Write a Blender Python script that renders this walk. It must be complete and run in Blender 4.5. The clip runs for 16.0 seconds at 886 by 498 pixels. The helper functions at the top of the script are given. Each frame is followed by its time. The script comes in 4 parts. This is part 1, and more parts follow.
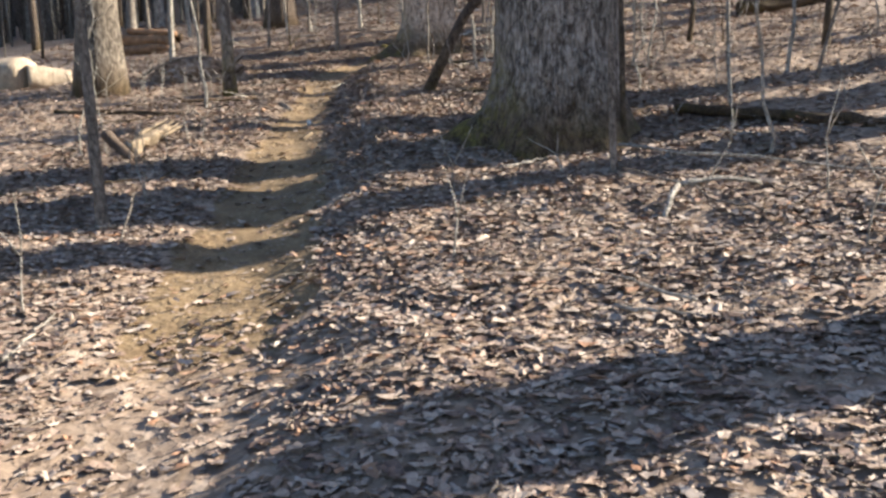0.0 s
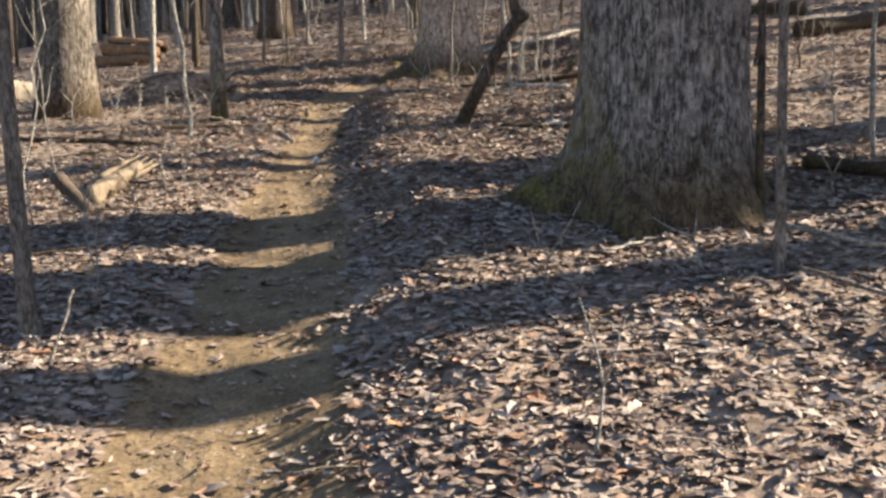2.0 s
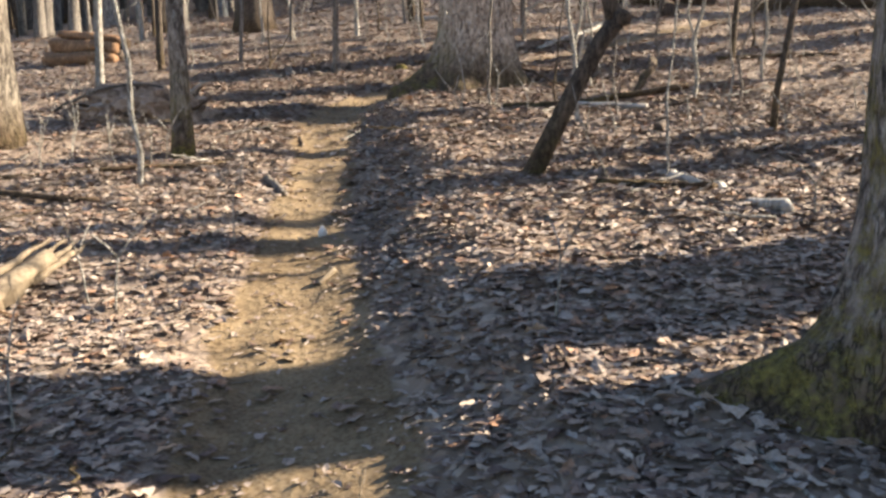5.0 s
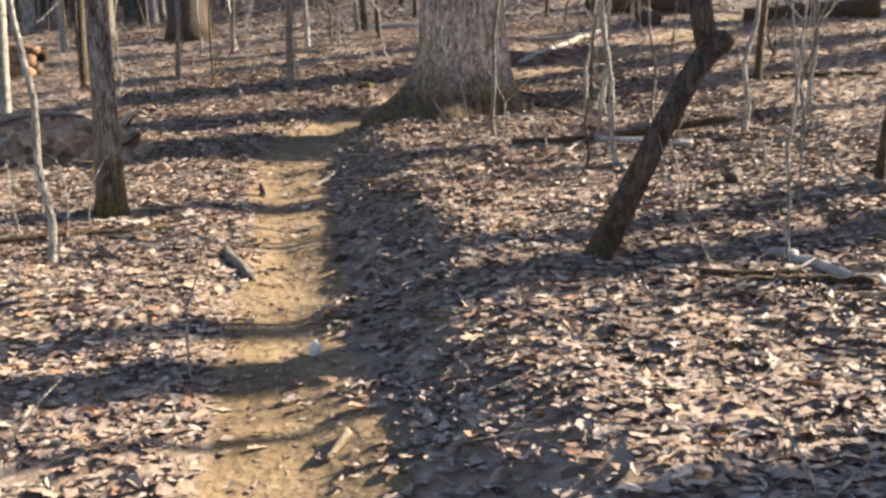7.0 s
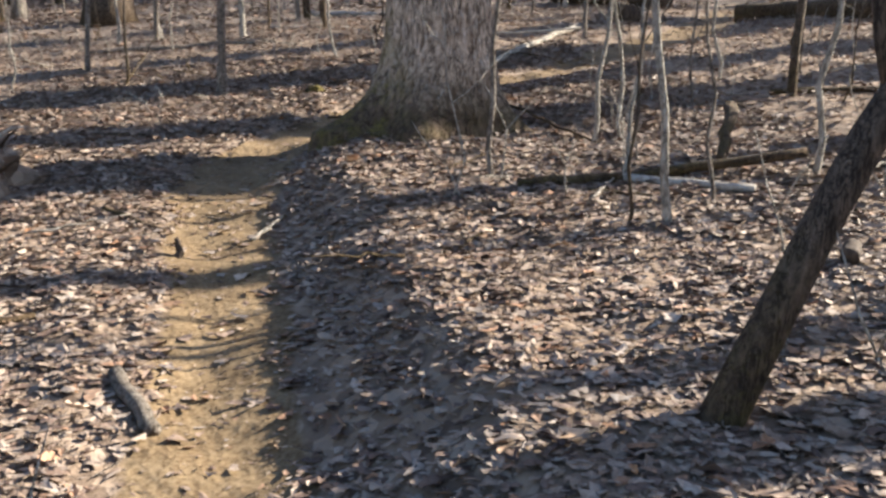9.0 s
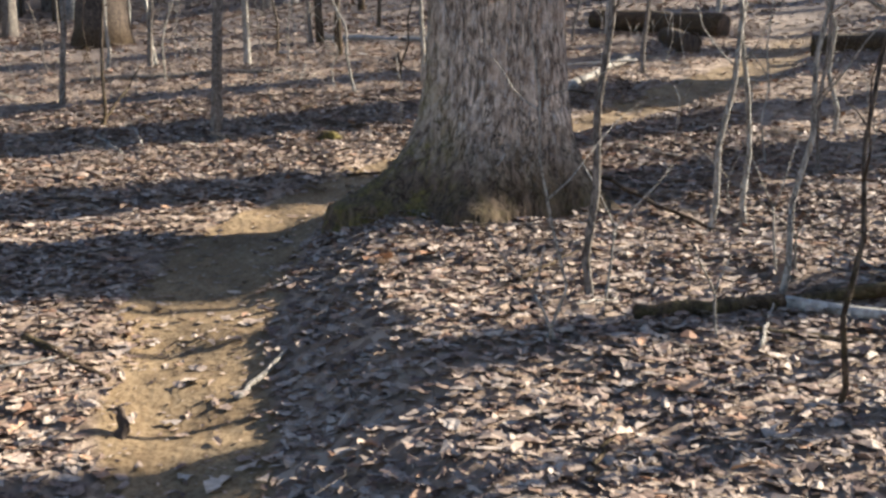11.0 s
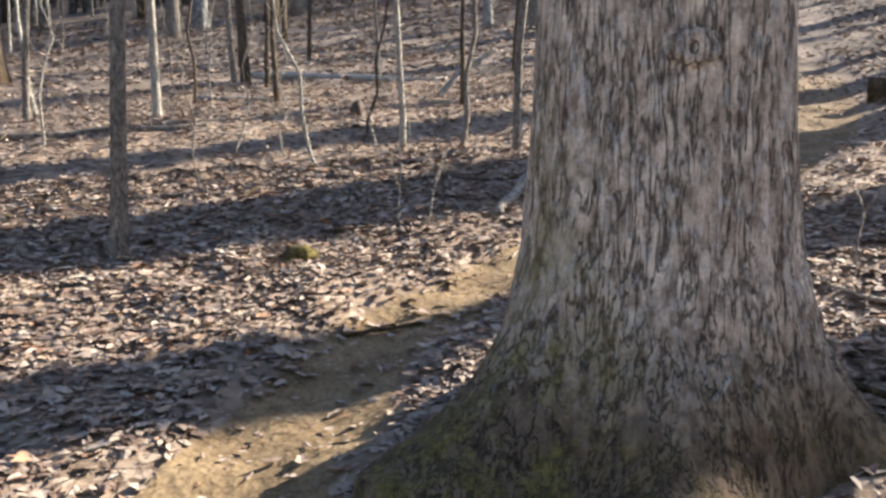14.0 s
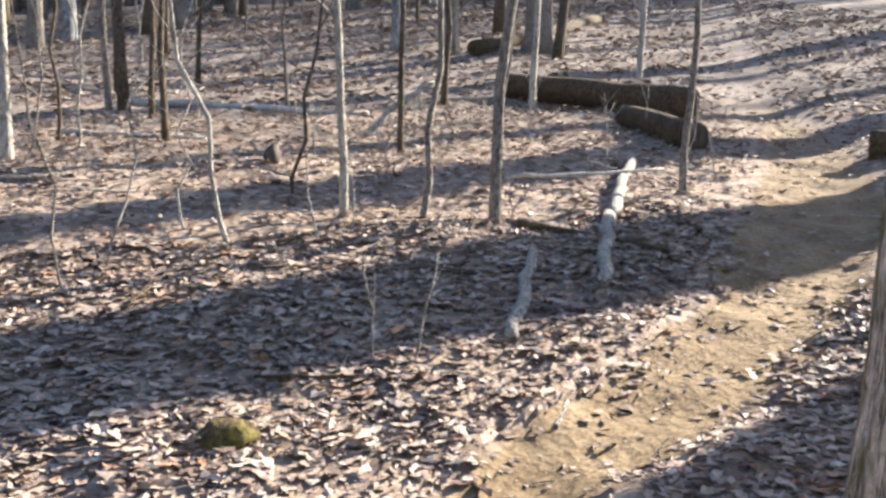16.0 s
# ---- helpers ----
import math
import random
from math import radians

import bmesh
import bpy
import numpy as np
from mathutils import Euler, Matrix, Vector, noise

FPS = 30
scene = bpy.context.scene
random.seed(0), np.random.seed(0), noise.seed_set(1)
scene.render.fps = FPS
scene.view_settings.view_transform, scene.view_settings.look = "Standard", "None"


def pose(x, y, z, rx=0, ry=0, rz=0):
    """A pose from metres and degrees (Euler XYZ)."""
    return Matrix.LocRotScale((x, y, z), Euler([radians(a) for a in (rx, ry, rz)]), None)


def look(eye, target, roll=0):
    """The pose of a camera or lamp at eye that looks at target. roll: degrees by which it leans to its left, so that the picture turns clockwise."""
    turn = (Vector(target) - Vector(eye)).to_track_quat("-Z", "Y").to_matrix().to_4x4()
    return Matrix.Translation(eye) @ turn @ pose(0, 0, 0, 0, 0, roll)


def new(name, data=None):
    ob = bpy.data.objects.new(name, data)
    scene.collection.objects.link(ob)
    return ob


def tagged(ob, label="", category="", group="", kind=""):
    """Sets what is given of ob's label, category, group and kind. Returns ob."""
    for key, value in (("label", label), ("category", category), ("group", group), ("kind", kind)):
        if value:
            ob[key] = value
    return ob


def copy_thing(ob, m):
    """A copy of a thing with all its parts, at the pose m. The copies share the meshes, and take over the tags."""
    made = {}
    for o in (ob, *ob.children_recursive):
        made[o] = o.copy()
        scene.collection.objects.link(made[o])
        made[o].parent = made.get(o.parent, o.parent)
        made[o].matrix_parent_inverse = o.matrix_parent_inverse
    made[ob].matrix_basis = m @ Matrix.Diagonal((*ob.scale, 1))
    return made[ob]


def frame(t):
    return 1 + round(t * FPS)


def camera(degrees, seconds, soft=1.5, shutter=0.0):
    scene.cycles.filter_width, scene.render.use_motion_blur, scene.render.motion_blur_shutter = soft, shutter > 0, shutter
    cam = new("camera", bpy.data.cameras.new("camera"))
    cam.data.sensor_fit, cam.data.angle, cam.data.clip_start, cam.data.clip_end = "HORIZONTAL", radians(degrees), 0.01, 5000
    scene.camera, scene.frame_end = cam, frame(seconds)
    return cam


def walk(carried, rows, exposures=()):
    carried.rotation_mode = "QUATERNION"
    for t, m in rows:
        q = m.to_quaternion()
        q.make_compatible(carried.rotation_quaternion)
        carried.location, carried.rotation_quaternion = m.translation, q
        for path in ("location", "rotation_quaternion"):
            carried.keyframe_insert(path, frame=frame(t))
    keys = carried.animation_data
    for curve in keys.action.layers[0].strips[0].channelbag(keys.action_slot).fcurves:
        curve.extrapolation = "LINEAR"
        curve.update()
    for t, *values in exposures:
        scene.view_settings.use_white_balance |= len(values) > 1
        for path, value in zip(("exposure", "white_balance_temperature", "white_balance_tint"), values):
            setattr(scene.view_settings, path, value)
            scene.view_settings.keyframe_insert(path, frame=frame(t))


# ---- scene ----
cam = camera(50.0, 16.0, 2.8)
METRES, EYE, TILT, LEAN, TURN = 15.5, 1.5, 9.0, -5.0, 0.0
ROWS = [
    (0.0, 0.0, 0.0, 0.0, -1.98, -16.94, 6.53),
    (0.5, -0.0025, 0.0318, -0.0007, -3.5, -16.61, 5.69),
    (1.0, -0.0099, 0.0676, -0.0012, -3.29, -16.23, 5.26),
    (1.5, -0.0187, 0.1004, -0.0016, -2.56, -16.06, 5.37),
    (2.0, -0.0243, 0.1314, -0.0019, -2.44, -16.28, 5.36),
    (2.5, -0.0309, 0.1621, -0.0026, -2.97, -16.75, 5.25),
    (3.0, -0.0356, 0.1931, -0.0033, -3.3, -17.11, 5.23),
    (3.5, -0.0379, 0.2252, -0.003, -3.1, -17.06, 5.39),
    (4.0, -0.0399, 0.2579, -0.0025, -3.1, -17.08, 5.55),
    (6.5, -0.0717, 0.4059, 0.0015, -6.43, -17.45, 4.7),
    (7.0, -0.0738, 0.436, 0.0012, -7.72, -17.37, 4.86),
    (7.5, -0.0755, 0.4659, 0.0009, -9.32, -17.58, 4.39),
    (8.0, -0.0751, 0.4956, 0.0005, -10.81, -18.11, 3.89),
    (8.5, -0.0755, 0.5267, -0.0004, -11.25, -18.56, 3.53),
    (11.0, -0.0695, 0.6776, -0.0032, -10.61, -17.32, 2.63),
    (11.5, -0.0736, 0.7091, -0.0033, -10.6, -17.2, 2.86),
    (12.0, -0.0762, 0.7405, -0.003, -10.88, -17.02, 3.31),
    (12.5, -0.077, 0.7712, -0.0028, -11.85, -17.24, 3.26),
    (13.0, -0.0767, 0.8, -0.0026, -14.97, -17.46, 2.67),
    (13.5, -0.076, 0.8301, -0.0019, -16.64, -17.14, 2.49),
    (14.0, -0.0778, 0.8639, -0.0027, -16.3, -16.29, 2.23),
    (14.5, -0.0776, 0.8971, -0.0038, -16.37, -15.93, 1.42),
    (15.0, -0.0758, 0.929, -0.004, -16.96, -15.95, 0.07),
    (15.5, -0.075, 0.9608, -0.0038, -19.37, -15.73, -0.5),
    (16.0, -0.0717, 0.9914, -0.003, -23.25, -15.36, -0.17),
]
EXPOSURES = [(0.0, 1.96, 5610, 10), (1.5, 1.86, 5890, 10), (3.0, 1.86, 5590, 10), (3.5, 2.01, 5540, 10), (4.0, 2.08, 5770, 10), (6.5, 2.16, 5940, 10), (8.0, 1.98, 5640, 10), (11.0, 1.88, 5540, 10), (12.0, 1.88, 5170, 10), (12.5, 1.88, 5110, 10), (13.2, 2.01, 5490, 10), (14.2, 2.16, 5590, 10), (15.0, 2.34, 5640, 10), (16.0, 2.44, 5390, 10)]
walk(cam, [(t, pose(0, 0, EYE, TILT, LEAN, TURN) @ pose(METRES * x, METRES * y, METRES * z, 90 + pitch, roll, yaw)) for t, x, y, z, yaw, pitch, roll in ROWS], EXPOSURES)
FRAME = pose(0, 0, EYE, TILT, LEAN, TURN) @ Matrix.Translation((0, 0, -EYE))

# ---- daylight: low winter sun square across the trail, blue open sky ----
SUN_UP = 30.0
sun_way = (FRAME.to_3x3() @ Vector((1.0, 0.22, 0.0)))
sun_turn = math.atan2(sun_way.x, sun_way.y)
world = bpy.data.worlds.new("winter_sky")
scene.world = world
world.use_nodes = True
wnt = world.node_tree
sky = wnt.nodes.new("ShaderNodeTexSky")
sky.sky_type = "NISHITA"
sky.sun_disc = False
sky.sun_elevation = radians(SUN_UP)
sky.sun_rotation = sun_turn
wnt.links.new(sky.outputs[0], wnt.nodes["Background"].inputs[0])
wnt.nodes["Background"].inputs[1].default_value = 0.063
sun = new("sun", bpy.data.lights.new("sun", "SUN"))
sun.data.energy = 5.0
sun.data.angle = radians(0.55)
sun.data.color = (1.0, 0.845, 0.615)
sun_dir = Vector((math.sin(sun_turn) * math.cos(radians(SUN_UP)), math.cos(sun_turn) * math.cos(radians(SUN_UP)), math.sin(radians(SUN_UP))))
sun.matrix_world = look(sun_dir * 60, (0, 0, 0))


# ---- materials ----
class Nodes:
    """A node material with short calls."""

    def __init__(self, name, rough=0.85, spec=0.3):
        self.mat = bpy.data.materials.new(name)
        self.mat.use_nodes = True
        self.nt = self.mat.node_tree
        self.bsdf = self.nt.nodes["Principled BSDF"]
        self.bsdf.inputs["Roughness"].default_value = rough
        self.bsdf.inputs["Specular IOR Level"].default_value = spec

    def put(self, socket, value):
        if hasattr(value, "is_output"):
            self.nt.links.new(value, socket)
        else:
            socket.default_value = value

    def coords(self, kind="Object", scale=(1, 1, 1), spin=0.0):
        tc = self.nt.nodes.new("ShaderNodeTexCoord")
        mp = self.nt.nodes.new("ShaderNodeMapping")
        mp.inputs["Scale"].default_value = scale
        mp.inputs["Rotation"].default_value = (0, radians(spin), 0)
        self.nt.links.new(tc.outputs[kind], mp.inputs[0])
        return mp.outputs[0]

    def noise(self, vec, scale, detail=4, rough=0.55, distort=0.0):
        n = self.nt.nodes.new("ShaderNodeTexNoise")
        self.put(n.inputs["Vector"], vec)
        n.inputs["Scale"].default_value, n.inputs["Detail"].default_value = scale, detail
        n.inputs["Roughness"].default_value, n.inputs["Distortion"].default_value = rough, distort
        return n.outputs[0]

    def voronoi(self, vec, scale, feature="F1", out="Color"):
        n = self.nt.nodes.new("ShaderNodeTexVoronoi")
        n.feature = feature
        self.put(n.inputs["Vector"], vec)
        n.inputs["Scale"].default_value = scale
        return n.outputs[out]

    def ramp(self, fac, *stops):
        n = self.nt.nodes.new("ShaderNodeValToRGB")
        while len(n.color_ramp.elements) < len(stops):
            n.color_ramp.elements.new(0.5)
        for e, (p, c) in zip(n.color_ramp.elements, stops):
            e.position, e.color = p, (*c, 1) if isinstance(c, tuple) else (c, c, c, 1)
        self.put(n.inputs[0], fac)
        return n.outputs[0]

    def mix(self, fac, a, b, how="MIX"):
        n = self.nt.nodes.new("ShaderNodeMix")
        n.data_type, n.blend_type = "RGBA", how
        self.put(n.inputs[0], fac)
        for k, v in ((6, a), (7, b)):
            self.put(n.inputs[k], (*v, 1) if isinstance(v, tuple) and len(v) == 3 else v)
        return n.outputs[2]

    def math(self, op, a, b=0.0):
        n = self.nt.nodes.new("ShaderNodeMath")
        n.operation = op
        n.use_clamp = op in ("MULTIPLY", "ADD", "SUBTRACT")
        self.put(n.inputs[0], a)
        self.put(n.inputs[1], b)
        return n.outputs[0]

    def attribute(self, name):
        n = self.nt.nodes.new("ShaderNodeAttribute")
        n.attribute_name = name
        return n.outputs["Fac"]

    def island(self):
        return self.nt.nodes.new("ShaderNodeNewGeometry").outputs["Random Per Island"]

    def each(self):
        return self.nt.nodes.new("ShaderNodeObjectInfo").outputs["Random"]

    def height(self, vec):
        n = self.nt.nodes.new("ShaderNodeSeparateXYZ")
        self.put(n.inputs[0], vec)
        return n.outputs[2]

    def along(self, vec, way):
        n = self.nt.nodes.new("ShaderNodeVectorMath")
        n.operation = "DOT_PRODUCT"
        self.put(n.inputs[0], vec)
        n.inputs[1].default_value = way
        return n.outputs["Value"]

    def done(self, colour, bump=None, strength=0.5, depth=0.02):
        self.put(self.bsdf.inputs["Base Color"], colour)
        if bump is not None:
            b = self.nt.nodes.new("ShaderNodeBump")
            b.inputs["Strength"].default_value, b.inputs["Distance"].default_value = strength, depth
            self.put(b.inputs["Height"], bump)
            self.nt.links.new(b.outputs[0], self.bsdf.inputs["Normal"])
        return self.mat


def ground_material():
    m = Nodes("leaf_mould_and_dirt", 0.95, 0.15)
    v = m.coords()
    bits = m.voronoi(v, 16)
    bits2 = m.voronoi(v, 34)
    dark = m.ramp(m.noise(bits, 2.0, 1), (0.25, (0.09, 0.063, 0.046)), (0.5, (0.27, 0.20, 0.143)), (0.75, (0.43, 0.34, 0.26)))
    dark = m.mix(m.math("MULTIPLY", m.noise(v, 0.9, 5), 0.35), dark, (0.14, 0.10, 0.075))
    strewn = m.ramp(m.noise(m.voronoi(v, 9), 2.0, 1), (0.3, (0.06, 0.043, 0.033)), (0.45, (0.16, 0.12, 0.092)), (0.6, (0.25, 0.198, 0.153)), (0.75, (0.33, 0.272, 0.218)))
    strewn = m.mix(0.6, strewn, m.ramp(m.noise(bits2, 3.0, 1), (0.3, (0.10, 0.075, 0.058)), (0.7, (0.42, 0.34, 0.28))))
    strewn = m.mix(m.ramp(m.noise(v, 1.3, 6, 0.7), (0.42, 0.0), (0.62, 0.6)), strewn, (0.10, 0.075, 0.058))
    litter = m.mix(m.attribute("strewn"), dark, strewn)
    dirt = m.ramp(m.noise(v, 3.2, 8, 0.65), (0.28, (0.125, 0.085, 0.048)), (0.5, (0.21, 0.149, 0.084)), (0.72, (0.295, 0.216, 0.127)))
    crumbs = m.ramp(m.noise(v, 55, 3), (0.38, (0.55, 0.5, 0.45)), (0.55, (1.0, 1.0, 1.0)))
    dirt = m.mix(0.75, dirt, m.mix(1.0, dirt, crumbs, "MULTIPLY"))
    edge = m.math("ADD", m.attribute("bare"), m.math("SUBTRACT", m.math("MULTIPLY", m.noise(v, 7, 6, 0.7), 0.9), 0.45))
    mask = m.ramp(edge, (0.42, 0.0), (0.62, 1.0))
    bump = m.math("ADD", m.math("MULTIPLY", m.noise(v, 30, 6, 0.7), 0.6), m.math("MULTIPLY", m.voronoi(v, 18, "F1", "Distance"), 0.5))
    return m.done(m.mix(mask, litter, dirt), bump, 0.7, 0.03)


def leaf_material():
    m = Nodes("dry_oak_leaf", 0.72, 0.25)
    r = m.island()
    v = m.coords()
    tone = m.ramp(r, (0.0, (0.12, 0.08, 0.062)), (0.14, (0.22, 0.153, 0.118)), (0.36, (0.34, 0.255, 0.193)), (0.62, (0.42, 0.338, 0.268)), (0.84, (0.43, 0.352, 0.283)), (0.9, (0.455, 0.39, 0.33)), (0.95, (0.37, 0.205, 0.115)), (1.0, (0.33, 0.225, 0.155)))
    spots = m.ramp(m.noise(v, 60, 4), (0.35, (0.6, 0.55, 0.5)), (0.6, (1.0, 1.0, 1.0)))
    drift = m.ramp(m.noise(v, 1.6, 3), (0.3, (0.72, 0.70, 0.70)), (0.7, (1.0, 1.0, 1.0)))
    return m.done(m.mix(1.0, m.mix(0.7, tone, m.mix(1.0, tone, spots, "MULTIPLY")), drift, "MULTIPLY"), m.noise(v, 90, 3), 0.3, 0.004)


def bark_material(name, dark, light, crack=14.0, moss=0.0, pale=0.0, moss_top=0.55, blotch=0.35):
    m = Nodes(name, 0.92, 0.2)
    v = m.coords()
    plates = m.noise(m.coords(scale=(1, 1, 0.45)), crack * 1.7, 6, 0.7, 0.3)
    lines = m.ramp(m.noise(m.coords(scale=(1, 1, 0.14)), crack * 3.0, 3, 0.55, 0.3), (0.435, 1.0), (0.5, 0.02), (0.565, 1.0))
    gaps = m.ramp(m.noise(m.coords(scale=(1, 1, 0.35)), crack * 0.7, 3), (0.34, 0.0), (0.48, 1.0))
    split = m.mix(gaps, (1.0, 1.0, 1.0), lines)
    fine = m.noise(v, crack * 6, 4, 0.65)
    patchy = m.noise(v, 3.0, 5, 0.6)
    mid = tuple((a + b) / 2 for a, b in zip(dark, light))
    col = m.ramp(plates, (0.36, dark), (0.46, mid), (0.57, light), (0.68, tuple(min(1, c * 1.3) for c in light)))
    col = m.mix(0.75, col, m.mix(1.0, col, m.ramp(fine, (0.35, 0.62), (0.58, 1.0)), "MULTIPLY"))
    col = m.mix(0.92, col, m.mix(1.0, col, split, "MULTIPLY"))
    col = m.mix(m.math("MULTIPLY", m.ramp(patchy, (0.4, 0.0), (0.65, 1.0)), blotch), col, dark)
    col = m.mix(m.math("MULTIPLY", m.each(), 0.3), col, dark)
    if pale:
        lichen = m.ramp(m.noise(m.coords(scale=(1, 1, 0.5)), 30, 7, 0.75), (0.53, 0.0), (0.64, 1.0))
        col = m.mix(m.math("MULTIPLY", lichen, pale), col, (0.60, 0.56, 0.51))
    if moss:
        foot = m.ramp(m.math("ADD", m.math("MULTIPLY", m.height(v), 0.9), m.math("MULTIPLY", m.noise(v, 5, 5, 0.7), 0.35)), (0.24, 1.0), (0.62, 0.0))
        shade_side = m.ramp(m.math("ADD", m.along(v, (0.42, -0.85, 0.42 * 0.6 / moss_top)), 0.12), (0.20, 1.0), (0.55, 0.0))
        patch = m.ramp(m.noise(v, 5.0, 7, 0.75), (0.44, 0.0), (0.58, 1.0))
        brown = m.mix(0.8, (0.115, 0.075, 0.043), m.mix(1.0, (0.115, 0.075, 0.043), m.mix(1.0, m.ramp(plates, (0.38, 0.3), (0.6, 1.0)), split, "MULTIPLY"), "MULTIPLY"))
        col = m.mix(m.math("MULTIPLY", foot, 0.92), col, brown)
        green = m.ramp(m.noise(v, 40, 3), (0.3, (0.055, 0.046, 0.012)), (0.7, (0.20, 0.16, 0.04)))
        col = m.mix(m.math("MULTIPLY", m.math("MULTIPLY", m.math("ADD", shade_side, m.math("MULTIPLY", foot, 0.28)), patch), moss), col, green)
    relief = m.math("ADD", m.math("MULTIPLY", plates, 0.6), m.math("ADD", m.math("MULTIPLY", fine, 0.25), m.math("MULTIPLY", split, 0.3)))
    return m.done(col, relief, 1.0, 0.018)


def wood_material(name, dark, light):
    m = Nodes(name, 0.85, 0.25)
    v = m.coords(scale=(1, 1, 1))
    grain = m.noise(m.coords(scale=(12, 12, 1.5)), 3.0, 6, 0.65, 0.8)
    col = m.ramp(grain, (0.3, dark), (0.65, light))
    return m.done(m.mix(m.math("MULTIPLY", m.ramp(m.noise(v, 9, 4), (0.5, 0.0), (0.7, 1.0)), 0.5), col, dark), grain, 0.6, 0.01)


GROUND = ground_material()
LEAF = leaf_material()
BARK_OAK = bark_material("furrowed_grey_oak_bark", (0.20, 0.14, 0.098), (0.74, 0.585, 0.44), 13, 0.75, 0.55, 0.6, 0.15)
BARK_MOSSY = bark_material("furrowed_dark_mossy_bark", (0.06, 0.044, 0.033), (0.39, 0.33, 0.27), 12, 0.9, 0.4, 0.6)
BARK_BROWN = bark_material("brown_ridged_bark", (0.05, 0.037, 0.028), (0.36, 0.30, 0.23), 14, 0.3)
BARK_DARK = bark_material("dark_brown_bark", (0.045, 0.034, 0.026), (0.20, 0.15, 0.11), 22, 0.3)
BARK_GREY = bark_material("grey_sapling_bark", (0.13, 0.105, 0.085), (0.38, 0.325, 0.265), 30)
BARK_PALE = bark_material("pale_smooth_bark", (0.30, 0.26, 0.21), (0.58, 0.53, 0.45), 26)
BARK_TWIG = bark_material("dry_twig_bark", (0.15, 0.115, 0.09), (0.50, 0.43, 0.35), 30)
BARK_FAR = bark_material("far_woodland_bark", (0.13, 0.125, 0.12), (0.42, 0.40, 0.37), 8)
WOOD_PALE = wood_material("pale_split_wood", (0.20, 0.145, 0.095), (0.46, 0.375, 0.275))
WOOD_TAN = wood_material("tan_rotting_wood", (0.10, 0.072, 0.045), (0.28, 0.215, 0.14))
WOOD_RUST = wood_material("rust_brown_rotten_wood", (0.07, 0.036, 0.02), (0.36, 0.205, 0.105))
WOOD_GREY = wood_material("weathered_grey_wood", (0.20, 0.17, 0.14), (0.50, 0.46, 0.40))
WOOD_DARK = wood_material("rotten_dark_wood", (0.025, 0.018, 0.013), (0.12, 0.085, 0.06))
MOSS = bark_material("moss_on_rotten_wood", (0.05, 0.038, 0.025), (0.13, 0.10, 0.06), 20, 1.0, 0.0, 4.0)
STONE = wood_material("pale_stone", (0.45, 0.40, 0.34), (0.70, 0.66, 0.60))

# ---- the lie of the land ----
TRAIL = [(-1.1, -20.0), (-1.1, 4.0), (-1.16, 5.5), (-1.22, 7.5), (-1.33, 9.5), (-1.34, 11.0), (-1.36, 12.5), (-1.38, 14.0), (-1.4, 15.0),
         (-1.28, 15.7), (-1.02, 16.25), (-0.76, 16.7), (-0.40, 17.2), (0.08, 17.6), (0.6, 17.9), (1.25, 18.15), (2.0, 18.6), (2.9, 19.4), (4.2, 20.55),
         (6.0, 22.7), (8.0, 25.8), (11.5, 30.7), (22.0, 45.0)]
WIDE = [(0, 0.42), (5, 0.42), (7, 0.37), (9, 0.35), (10.5, 0.28), (13, 0.26), (14.2, 0.31), (15.2, 0.36), (16.3, 0.24), (17.5, 0.17), (18.3, 0.22), (19.2, 0.34), (21, 0.40), (30, 0.4)]


def half_width(y):
    return np.interp(y, *zip(*WIDE))


TA = np.array(TRAIL[:-1])
TB = np.array(TRAIL[1:])


def off_trail(x, y):
    """Signed distance from the trail's middle line: positive on its right."""
    p = np.stack([np.asarray(x, float), np.asarray(y, float)], -1)[..., None, :]
    d = TB - TA
    k = np.clip(((p - TA) * d).sum(-1) / (d * d).sum(-1), 0, 1)
    q = p - (TA + k[..., None] * d)
    dist = np.hypot(q[..., 0], q[..., 1])
    i = dist.argmin(-1)
    side = np.take_along_axis(d[:, 0] * -q[..., 1] + d[:, 1] * q[..., 0], i[..., None], -1)[..., 0]
    return np.take_along_axis(dist, i[..., None], -1)[..., 0] * np.where(side >= 0, 1.0, -1.0)


def from_middle(s, y):
    """Distance from the bare strip's middle: its right edge lies closer in under the bank."""
    return np.abs(s + 0.02) + 0.10 * np.clip((s - 0.05) / 0.1, 0, 1) * np.clip((y - 7.5) / 2, 0, 1) * np.clip((16 - y) / 1.5, 0, 1)


def waves(x, y, size, seed):
    """Soft bumps of about that size, within -1 and 1."""
    a = 0.0
    rng = np.random.RandomState(seed)
    for k in range(7):
        t, ph = rng.rand() * 6.283, rng.rand() * 6.283
        f = 6.283 / size * (0.6 + 0.9 * rng.rand())
        a = a + np.sin(f * (np.cos(t) * x + np.sin(t) * y) + ph + 0.8 * np.sin(f * 0.6 * (np.sin(t) * x - np.cos(t) * y) + ph))
    return a / 4.0


